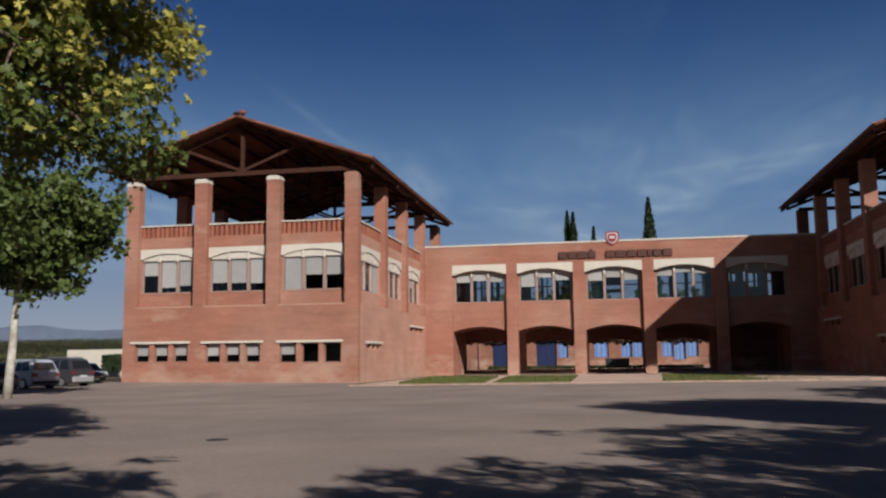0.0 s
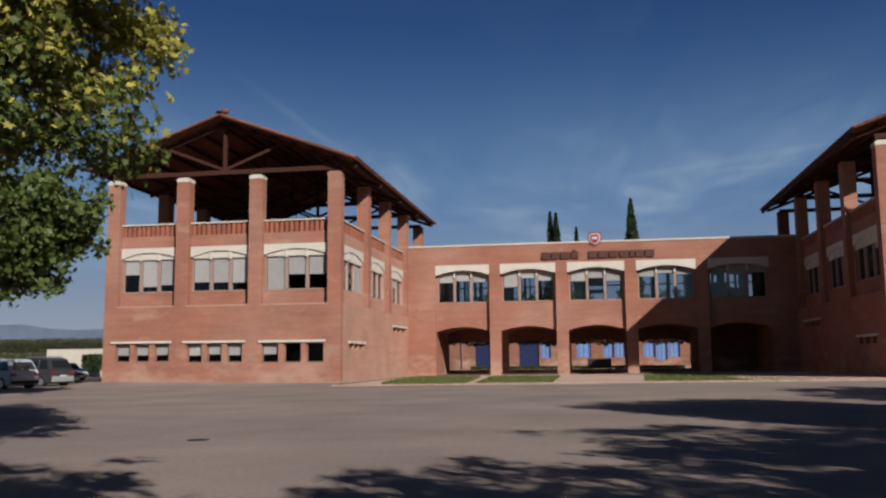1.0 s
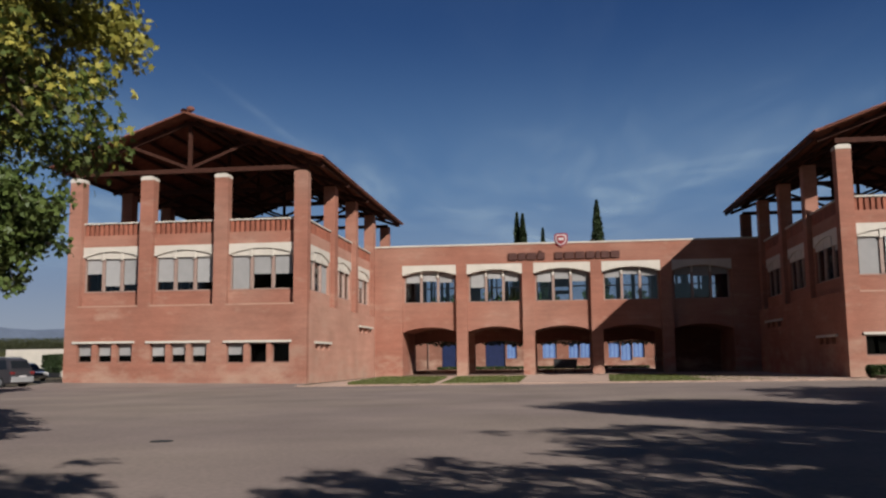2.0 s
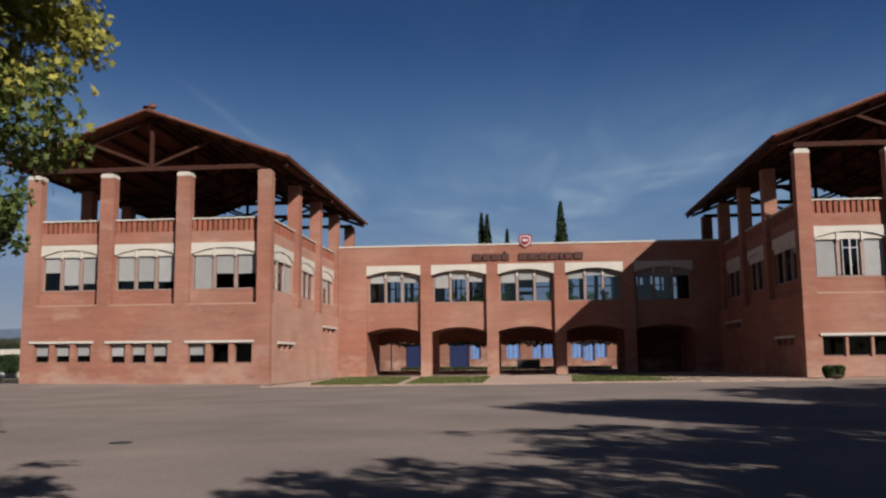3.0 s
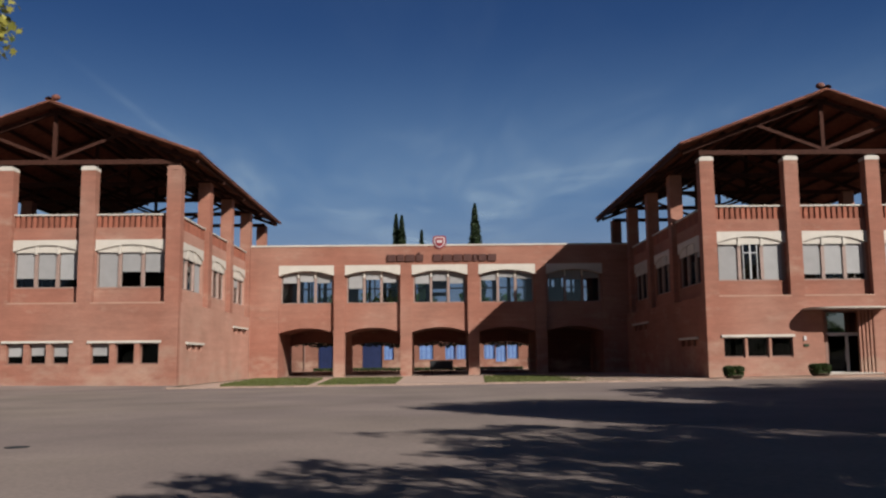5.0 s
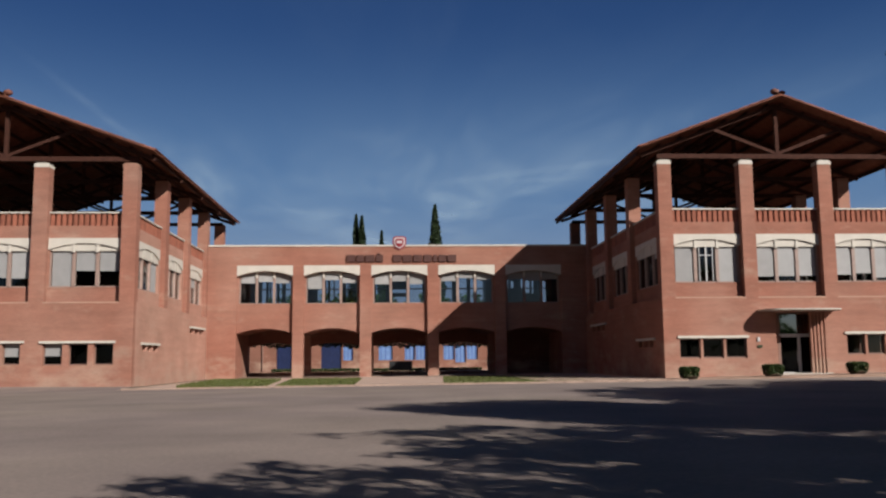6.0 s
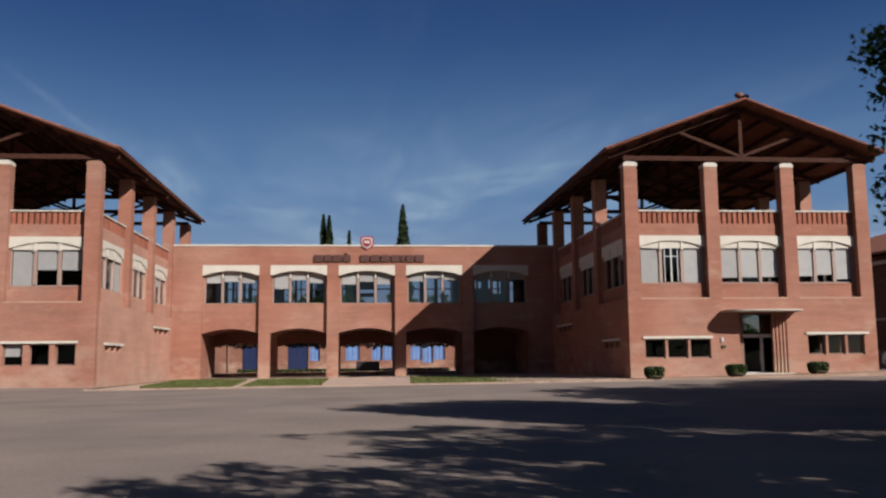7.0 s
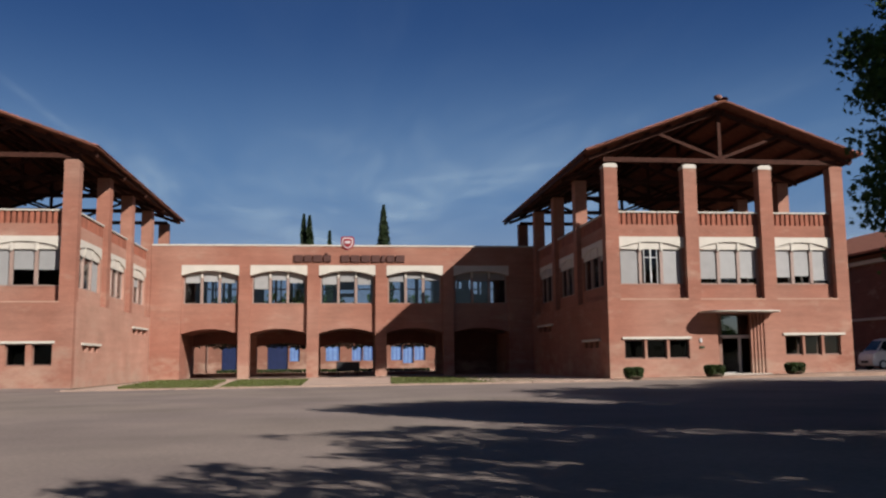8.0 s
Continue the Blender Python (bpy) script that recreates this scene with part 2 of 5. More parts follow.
def beam(bm, a, b, w, h):
    """A square timber from a to b."""
    a, b = Vector(a), Vector(b)
    d = (b - a).normalized()
    side = d.cross(Vector((0, 0, 1)))
    side = side.normalized() if side.length > 1e-3 else Vector((1, 0, 0))
    up = side.cross(d)
    q = [(-w, -h), (w, -h), (w, h), (-w, h)]
    lo = [bm.verts.new(a + side * i / 2 + up * j / 2) for i, j in q]
    hi = [bm.verts.new(b + side * i / 2 + up * j / 2) for i, j in q]
    bm.faces.new(lo[::-1]), bm.faces.new(hi)
    for i in range(4):
        bm.faces.new((lo[i], lo[(i + 1) % 4], hi[(i + 1) % 4], hi[i]))


def lattice(bm, us, zs, open_cells, put, t0, t1):
    """A wall on a grid of cuts, with real holes: put(u, t, z) gives the place."""
    us, zs = sorted(set(us)), sorted(set(zs))
    cache = {}

    def v(i, t, k):
        key = (i, t, k)
        if key not in cache:
            cache[key] = bm.verts.new(put(us[i], t0 if t == 0 else t1, zs[k]))
        return cache[key]

    def full(i, k):
        if not (0 <= i < len(us) - 1 and 0 <= k < len(zs) - 1):
            return False
        cu, cz = (us[i] + us[i + 1]) / 2, (zs[k] + zs[k + 1]) / 2
        return not any(a < cu < b and c < cz < d for a, b, c, d in open_cells)

    for i in range(len(us) - 1):
        for k in range(len(zs) - 1):
            if not full(i, k):
                continue
            for t in (0, 1):
                bm.faces.new((v(i, t, k), v(i + 1, t, k), v(i + 1, t, k + 1), v(i, t, k + 1)))
            if not full(i - 1, k):
                bm.faces.new((v(i, 0, k), v(i, 1, k), v(i, 1, k + 1), v(i, 0, k + 1)))
            if not full(i + 1, k):
                bm.faces.new((v(i + 1, 0, k), v(i + 1, 1, k), v(i + 1, 1, k + 1), v(i + 1, 0, k + 1)))
            if not full(i, k - 1):
                bm.faces.new((v(i, 0, k), v(i + 1, 0, k), v(i + 1, 1, k), v(i, 1, k)))
            if not full(i, k + 1):
                bm.faces.new((v(i, 0, k + 1), v(i + 1, 0, k + 1), v(i + 1, 1, k + 1), v(i, 1, k + 1)))


def wall(name, parent, material, u0, u1, z0, z1, holes, put, t0, t1, label=""):
    bm = bmesh.new()
    us, zs = [u0, u1], [z0, z1]
    for a, b, c, d in holes:
        us += [a, b]
        zs += [c, d]
    lattice(bm, us, zs, holes, put, t0, t1)
    return part(name, bm, material, parent, label)


def arch_pts(u0, u1, zs, rise, n=14):
    """Points along a segmental arch from u0 to u1, springing at zs."""
    out = []
    for i in range(n + 1):
        f = i / n
        out.append((u0 + (u1 - u0) * f, zs + rise * (1 - (2 * f - 1) ** 2)))
    return out


def slab(bm, pts, put, t0, t1):
    """A flat shape of (u, z) points with thickness."""
    lo, hi = [bm.verts.new(put(u, t0, z)) for u, z in pts], [bm.verts.new(put(u, t1, z)) for u, z in pts]
    bm.faces.new(lo), bm.faces.new(hi)
    for i in range(len(pts)):
        j = (i + 1) % len(pts)
        bm.faces.new((lo[i], lo[j], hi[j], hi[i]))


def bar(bm, u0, u1, t0, t1, z0, z1, put):
    slab(bm, [(u0, z0), (u1, z0), (u1, z1), (u0, z1)], put, t0, t1)


def window(parent, put, u0, u1, z0, z1, t, lights, blinds, rise=0.0, frame_mat=None, name="window", glazing=None):
    """A fixed window of several lights behind an opening: mullions, frame, panes, roller blinds. blinds: how far down each is, 0 to 1."""
    frame_mat = frame_mat or FRAME
    w = part(name, _frame(put, u0, u1, z0, z1, t, lights, rise), frame_mat, parent)
    span = (u1 - u0) / lights
    for i in range(lights):
        edge = 0.10 if lights > 1 else 0.045
        a, b = u0 + span * i + edge, u0 + span * (i + 1) - edge
        mid = (i + 0.5) / lights
        top = z1 + rise * (1 - (2 * mid - 1) ** 2) - 0.02
        bm = bmesh.new()
        bar(bm, a, b, t + 0.06, t + 0.075, z0 + 0.06, top, put)
        p = part("pane", bm, glazing or PANE, w)
        p.visible_shadow = False
        drop = blinds[i % len(blinds)]
        if drop > 0.02:
            bm = bmesh.new()
            low = top - (top - z0 - 0.06) * drop
            bar(bm, a + 0.02, b - 0.02, t + 0.02, t + 0.035, low, top, put)
            bar(bm, a + 0.02, b - 0.02, t + 0.012, t + 0.045, low - 0.03, low + 0.012, put)
            part("blind", bm, BLIND, w)
    return w


def _frame(put, u0, u1, z0, z1, t, lights, rise):
    bm = bmesh.new()
    bar(bm, u0, u1, t, t + 0.14, z0, z0 + 0.08, put)
    span = (u1 - u0) / lights
    for i in range(lights + 1):
        c = u0 + span * i
        f = i / lights
        wdt = 0.09 if 0 < i < lights else 0.07 if lights > 1 else 0.045
        top = z1 + rise * (1 - (2 * f - 1) ** 2)
        bar(bm, c - wdt, c + wdt, t - (0.06 if 0 < i < lights else 0), t + 0.14, z0 + 0.08, top, put)
    pts = arch_pts(u0, u1, z1 - 0.025, rise) + arch_pts(u0, u1, z1 + 0.06, rise)[::-1]
    slab(bm, pts, put, t + 0.01, t + 0.13)
    return bm


# ---------------------------------------------------------------- the two wings
SIDE = (0.45, 6.55, 12.3, 18.3, 24.3)  # column centres along the flank, from the front backwards
RISE = 0.34
Z_FLUSH, Z_SILL, Z_ARCH, Z_LINT, Z_BAL, Z_RAIL, Z_COL = 4.5, 5.3, 7.36, 7.98, 8.68, 9.45, 12.05
Z_EAVE, Z_RIDGE = 12.68, 15.66
BACK = 24.75


def wing(name, s, x0, y0, label, ground, blinds, side_blinds, COLS, HALF, RIDGE_U, EAVE, reveal, doors=()):
    # COLS: column centres along the front, from the inner corner outwards
    root = thing(name, label, "building")

    def front(u, t, z):          # t: depth behind the columns' front
        return (s * (x0 + u), y0 + t, z)

    def flank(v, t, z):          # v: backwards; t: depth behind the flank's face
        return (s * (x0 + t), y0 + v, z)

    def outer(v, t, z):
        return (s * (x0 + COLS[-1] + HALF - t), y0 + v, z)

    def bay(u, t, z):            # the recessed bays of the upper storey
        return front(u, t + 0.10, z)

    W = COLS[-1] + HALF
    holes = [h for g in ground for h in g["holes"]] + list(doors)
    wall("front_wall", root, BRICK, 0, W, -0.6, Z_FLUSH, holes, front, 0, 0.45)
    # upper wall between the columns, set back
    for i in range(3):
        a, b = COLS[i] + HALF, COLS[i + 1] - HALF
        wall("bay_wall", root, BRICK, a, b, Z_FLUSH - 0.004, Z_BAL, [(a + 0.06, b - 0.06, Z_SILL, Z_LINT - 0.1)], bay, 0.30, 0.55)
        bm = bmesh.new()
        pts = [(a + 0.02, Z_LINT), (a + 0.02, Z_ARCH)] + arch_pts(a + 0.10, b - 0.10, Z_ARCH, RISE)[0:] + [(b - 0.02, Z_ARCH), (b - 0.02, Z_LINT)]
        slab(bm, pts, bay, 0.20, 0.36)
        part("lintel", bm, WHITE, root, "white segmental arch lintel")
        head_panels(root, bay, a + 0.08, b - 0.08, 0.02)
        mullion_heads(root, bay, a + 0.08, b - 0.08, Z_ARCH, RISE, 0.25)
        window(root, bay, a + 0.08, b - 0.08, Z_SILL, Z_ARCH - 0.02, 0.42, 3, blinds[i], RISE, FRAME_PALE)
        bm = bmesh.new()
        bar(bm, a + 0.03, b - 0.03, 0.275, 0.42, Z_SILL - 0.07, Z_SILL, bay)
        part("sill", bm, BRICK, root)
        bm = bmesh.new()
        bar(bm, a - 0.03, b + 0.03, -0.012, 0.40, Z_FLUSH - 0.085, Z_FLUSH - 0.012, front)
        part("ledge", bm, BRICK_PALE, root, "pale brick ledge under the recessed bay")
        balustrade(root, bay, a, b)
    for i, u in enumerate(COLS):
        bm = bmesh.new()
        bar(bm, u - HALF, u + HALF, 0.0, 0.67, Z_FLUSH - 0.008, Z_COL - 0.20, front)
        part("column", bm, BRICK, root)
        bm = bmesh.new()
        h = HALF + 0.02
        pts = [(u - h, Z_COL - 0.20), (u - h, Z_COL - 0.07), (u - h + 0.05, Z_COL + 0.0), (u - h + 0.16, Z_COL + 0.045), (u + h - 0.16, Z_COL + 0.045), (u + h - 0.05, Z_COL + 0.0), (u + h, Z_COL - 0.07), (u + h, Z_COL - 0.20)]
        slab(bm, pts, front, -0.02, 0.69)
        # right-hand cap is coloured brick in place of eave shade
        plain = i == (0 if s < 0 else 3)
        part("column_cap", bm, BRICK if plain else WHITE, root, "column cap coloured brick for eave shade" if plain else "rounded white column cap")
    # ground storey windows of the front
    for g in ground:
        for a, b in g.get("piers", ()):
            bm = bmesh.new()
            bar(bm, a, b, 0.62, 1.0, 0.052, 4.04, front)
            part("inner_pier", bm, BRICK, root, "brick pier standing inside the window")
        if g["lintel"]:
            a, b, z = g["lintel"]
            bm = bmesh.new()
            bar(bm, a, b, -0.10, 0.30, z - 0.13, z, front)
            part("lintel", bm, WHITE, root, "thin white concrete lintel")
        for (a, b, c, d), drop in zip(g["holes"], g["drops"]):
            window(root, front, a, b, c, d - 0.05, reveal, 1, (drop,), glazing=g.get("glazing", PANE_DARK))
    # flanks
    for put, shown in ((flank, True), (outer, False)):
        slots = [(1.6, 5.2, 2.05, 2.30), (12.9, 17.4, 3.35, 3.62)] if shown else []
        small = []
        for a, b, c, d in slots:
            n = 3
            for k in range(n):
                m0 = a + 0.1 + (b - a - 0.2) * k / n
                small.append((m0 + 0.10, m0 + (b - a - 0.2) / n - 0.10, c - 0.22, d - 0.1))
        # the left wing's inner flank takes a paler brick than its front
        skin = BRICK_FLANK if s < 0 and shown else BRICK
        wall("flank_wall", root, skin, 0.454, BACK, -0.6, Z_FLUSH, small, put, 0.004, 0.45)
        for a, b, c, d in slots:
            bm = bmesh.new()
            bar(bm, a, b, -0.12, 0.25, d - 0.1, d + 0.03, put)
            part("lintel", bm, WHITE, root, "thin white concrete lintel")
        for a, b, c, d in small:
            bm = bmesh.new()
            bar(bm, a - 0.02, b + 0.02, 0.20, 0.34, c - 0.02, d + 0.02, put)
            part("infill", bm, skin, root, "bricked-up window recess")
        for i in range(4):
            a, b = SIDE[i] + HALF, SIDE[i + 1] - HALF
            hole = [(a + 0.35, b - 0.35, Z_SILL, Z_LINT - 0.1)] if i < 3 else []
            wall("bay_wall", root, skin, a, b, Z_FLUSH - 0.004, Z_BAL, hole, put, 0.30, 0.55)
            balustrade(root, put, a, b)
            if i < 3:
                bm = bmesh.new()
                pts = [(a + 0.3, Z_LINT), (a + 0.3, Z_ARCH)] + arch_pts(a + 0.4, b - 0.4, Z_ARCH, RISE) + [(b - 0.3, Z_ARCH), (b - 0.3, Z_LINT)]
                slab(bm, pts, put, 0.24, 0.40)
                part("lintel", bm, WHITE, root, "white segmental arch lintel")
                head_panels(root, put, a + 0.36, b - 0.36, 0.04, 0.26)
                mullion_heads(root, put, a + 0.36, b - 0.36, Z_ARCH, RISE, 0.27)
                window(root, put, a + 0.36, b - 0.36, Z_SILL, Z_ARCH - 0.02, 0.42, 3, side_blinds[i], RISE, FRAME_PALE)
        for v in SIDE[1:]:
            bm = bmesh.new()
            bar(bm, v - HALF, v + HALF, 0.0, 0.75, Z_FLUSH - 0.008, Z_COL + 0.3, put)
            part("column", bm, BRICK, root)
    # back wall, floors
    wall("back_wall", root, BRICK, 0.46, W - 0.46, -0.6, Z_BAL + 0.9, [(u - 1.2, u + 1.2, 5.3, 7.4) for u in (2.8, 7.2, 11.6)], lambda u, t, z: front(u, BACK - t, z), 0.01, 0.45)
    for z, nm in ((0.05, "ground_floor"), (4.25, "upper_floor"), (8.45, "terrace_floor")):
        bm = bmesh.new()
        bar(bm, 0.5, W - 0.5, 0.6, BACK - 0.5, z - 0.2, z, front)
        # terrace floor is darkened to deepen the shade under the roof
        part(nm, bm, BRICK_DARK_SHADE if nm == "terrace_floor" else PLASTER, root)
    # roof timbers
    def rz(u):
        return Z_EAVE + (Z_RIDGE - Z_EAVE) * (1 - abs(u - RIDGE_U) / (RIDGE_U + EAVE))
    for k, v in enumerate((0.42, 6.55, 12.3, 18.3, 24.0)):
        _truss(root, front, v, rz, W, RIDGE_U)
    for k in range(7):
        for sd in (-1, 1):
            u = RIDGE_U + sd * (0.35 + 1.27 * k)
            bm = bmesh.new()
            z = rz(u) - 0.22
            bar(bm, u - 0.07, u + 0.07, 0.36, BACK + 0.35, z - 0.1, z + 0.1, front)
            part("purlin", bm, WOOD, root)
    for sd in (-1, 1):
        bm = bmesh.new()
        e = RIDGE_U + sd * (RIDGE_U + EAVE)
        slab(bm, [(RIDGE_U, rz(RIDGE_U) - 0.05), (e, rz(e) - 0.05), (e, rz(e)), (RIDGE_U, rz(RIDGE_U))], front, -0.65, BACK + 0.55)
        part("roof_boarding", bm, BOARD, root)
        # clay tiles: cover rows running down the slope, in short overlapping lengths
        bm = bmesh.new()
        rows, lengths = 100, 14
        slope = math.atan2(Z_RIDGE - Z_EAVE, RIDGE_U + EAVE)
        for r in range(rows):
            v = -0.62 + (BACK + 1.14) * (r + 0.5) / rows
            for q in range(lengths):
                d0, d1 = q / lengths, (q + 1.12) / lengths
                ring = []
                for d, rad, lift in ((d0, 0.10, 0.035), (min(d1, 1.012), 0.125, 0.055)):
                    u = RIDGE_U + sd * (RIDGE_U + EAVE) * d
                    z = rz(RIDGE_U) - (Z_RIDGE - Z_EAVE) * d
                    ring.append([bm.verts.new(front(u, v + rad * math.cos(w), z + lift + 0.6 * rad * math.sin(w))) for w in np.linspace(0, math.pi, 5)])
                for j in range(4):
                    bm.faces.new((ring[0][j], ring[0][j + 1], ring[1][j + 1], ring[1][j]))
        tagged(part("roof_tiles", bm, TILE, root, "weathered terracotta barrel tiles"), kind="stuff")
    bm = bmesh.new()
    for r in range(60):
        v = -0.7 + (BACK + 1.3) * r / 60
        ring = []
        for vv, rad in ((v, 0.20), (v + 0.46, 0.17)):
            ring.append([bm.verts.new(front(RIDGE_U + rad * math.cos(w), vv, Z_RIDGE + 0.06 + rad * 0.8 * math.sin(w))) for w in np.linspace(0, math.pi, 6)])
        for j in range(5):
            bm.faces.new((ring[0][j], ring[0][j + 1], ring[1][j + 1], ring[1][j]))
    tagged(part("ridge_tiles", bm, TILE, root), kind="stuff")
    # the round finial at the front of the ridge
    bm = bmesh.new()
    bmesh.ops.create_uvsphere(bm, u_segments=12, v_segments=8, radius=0.22, matrix=Matrix.Translation(front(RIDGE_U - 0.2, -0.2, Z_RIDGE + 0.30)) @ Matrix.Diagonal((1.15, 1, 0.8, 1)))
    part("finial", bm, BRICK_DARK_SHADE, root, "round terracotta ridge finial", True)
    return root, front, flank


def head_panels(root, put, a, b, inset, low=0.08):
    """Three white panels that fill the head of an arched window between its mullions."""
    wd = (b - a) / 3
    for k in range(3):
        p0, p1 = a + wd * k + 0.08, a + wd * (k + 1) - 0.08
        arc = []
        for j in range(7):
            u = p0 + (p1 - p0) * j / 6
            arc.append((u, Z_ARCH + RISE * (1 - (2 * (u - a - inset) / (b - a - 2 * inset) - 1) ** 2)))
        bm = bmesh.new()
        slab(bm, [(p0, Z_ARCH - low), (p1, Z_ARCH - low)] + arc[::-1], put, 0.31, 0.35)
        part("head_panel", bm, WHITE, root, "white panel filling the arch head")


def mullion_heads(root, put, a, b, z, rise, t):
    """The white heads of the two mullions, which run up to the arch."""
    for q in (1, 2):
        c = a + (b - a) * q / 3
        bm = bmesh.new()
        slab(bm, [(c - 0.075, z - 0.16), (c + 0.075, z - 0.16), (c + 0.075, z + rise * 0.86), (c + 0.03, z + rise * 0.89 + 0.03), (c - 0.03, z + rise * 0.89 + 0.03), (c - 0.075, z + rise * 0.86)], put, t, t + 0.09)
        part("mullion_head", bm, WHITE, root, "rounded white head of a window mullion")


def balustrade(root, put, a, b):
    bm = bmesh.new()
    bar(bm, a - 0.02, b + 0.02, 0.22, 0.58, Z_RAIL - 0.10, Z_RAIL - 0.02, put)
    part("rail", bm, WHITE, root, "white balustrade coping")
    n = max(8, round((b - a) / 0.30))
    for i in range(n):
        c = a + (b - a) * (i + 0.5) / n
        bm = bmesh.new()
        bar(bm, c - 0.095, c + 0.095, 0.30, 0.44, Z_BAL - 0.002, Z_RAIL - 0.098, put)
        part("baluster", bm, BRICK_RED, root)
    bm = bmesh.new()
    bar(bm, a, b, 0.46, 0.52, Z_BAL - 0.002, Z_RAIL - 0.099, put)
    part("backing", bm, BRICK_DARK_SHADE, root, "dark panel behind the balusters")


def _truss(root, front, v, rz, W, RIDGE_U):
    """A king-post truss: the tie beam carries its rafters, post and braces."""
    a, b = 0.1, W - 0.1
    zt = Z_COL + 0.33
    P = lambda u, z: front(u, v, z)

    def member(name, p, q, w, h, parent, label=""):
        bm = bmesh.new()
        beam(bm, p, q, w, h)
        return part(name, bm, WOOD, parent, label)

    tie = member("tie_beam", P(a, zt), P(b, zt), 0.24, 0.26, root, "dark timber tie beam of a roof truss")
    member("rafter", P(a - 0.9, rz(a - 0.9) - 0.36), P(RIDGE_U, Z_RIDGE - 0.36), 0.2, 0.22, tie)
    member("rafter", P(b + 0.9, rz(b + 0.9) - 0.36), P(RIDGE_U, Z_RIDGE - 0.36), 0.2, 0.22, tie)
    member("king_post", P(RIDGE_U, zt + 0.05), P(RIDGE_U, Z_RIDGE - 0.4), 0.2, 0.2, tie)
    for sd in (-1, 1):
        member("brace", P(RIDGE_U, zt + 0.15), P(RIDGE_U + sd * 3.6, rz(RIDGE_U + 3.6) - 0.42), 0.17, 0.17, tie)



# left wing: u runs outwards, that is to -x
wing("winery_wing", -1, 14.1, 47.9, "salmon brick three-storey wing with open tiled roof terrace", [
    {"holes": [(1.0, 2.03, 1.10, 2.27), (2.33, 3.36, 1.10, 2.27), (3.67, 4.70, 1.10, 2.27)], "lintel": (0.88, 4.86, 2.40), "drops": (0, 0, 0.55)},
    {"holes": [(5.86, 6.80, 1.14, 2.29), (7.10, 8.03, 1.14, 2.29), (8.32, 9.26, 1.14, 2.29)], "lintel": (5.65, 9.5, 2.42), "drops": (0.6, 0.55, 0.6)},
    {"holes": [(10.36, 11.29, 1.20, 2.31), (11.60, 12.52, 1.20, 2.31), (12.82, 13.75, 1.20, 2.31)], "lintel": (10.2, 14.0, 2.44), "drops": (0.6, 0.6, 0.6)},
], [(0.6, 0.62, 1.0), (0.78, 0.78, 0.75), (0.8, 0.85, 0.5)], [(0.25, 0.1, 1.0), (0.1, 0, 0), (0.8, 0.5, 0.15)], (0.40, 5.17, 9.72, 14.14), 0.40, 7.3, 1.0, 0.24)
# right wing, with the entrance in its middle bay
wing("winery_wing", 1, 14.40, 46.75, "salmon brick three-storey wing with canopied glazed entrance", [
    {"holes": [(0.87, 2.00, 1.17, 2.25), (2.14, 3.27, 1.17, 2.25), (3.41, 4.55, 1.17, 2.25)], "lintel": (0.75, 4.65, 2.38), "drops": (0, 0, 0)},
    {"holes": [(10.13, 11.14, 1.3, 2.42), (11.28, 12.27, 1.3, 2.42), (12.41, 13.4, 1.3, 2.42)], "lintel": (10.0, 13.65, 2.55), "drops": (0, 0, 0), "glazing": PANE, "piers": ((11.05, 11.62), (12.30, 12.80), (12.98, 13.45))},
], [(1.0, 0.0, 1.0), (0.86, 0.86, 0.84), (0.82, 0.8, 0.9)], [(0.3, 0, 0), (0.2, 0, 0), (0.5, 0.2, 0)], (0.38, 4.99, 9.45, 13.76), 0.38, 7.0, 1.10, 0.13, [(6.2, 8.98, -0.7, 3.62)])

# ---------------------------------------------------------------- the block between the wings
YC, YB, ZP = 66.25, 72.6, 9.93
BAYS = [(-11.95, -7.78), (-6.95, -2.75), (-1.88, 2.36), (3.2, 7.5), (8.33, 12.6)]
block = thing("winery_centre", "salmon brick arcaded link block with white lintels", "building")


def cfront(u, t, z):
    return (u, YC + t, z)


def cback(u, t, z):
    return (u, YB - t, z)


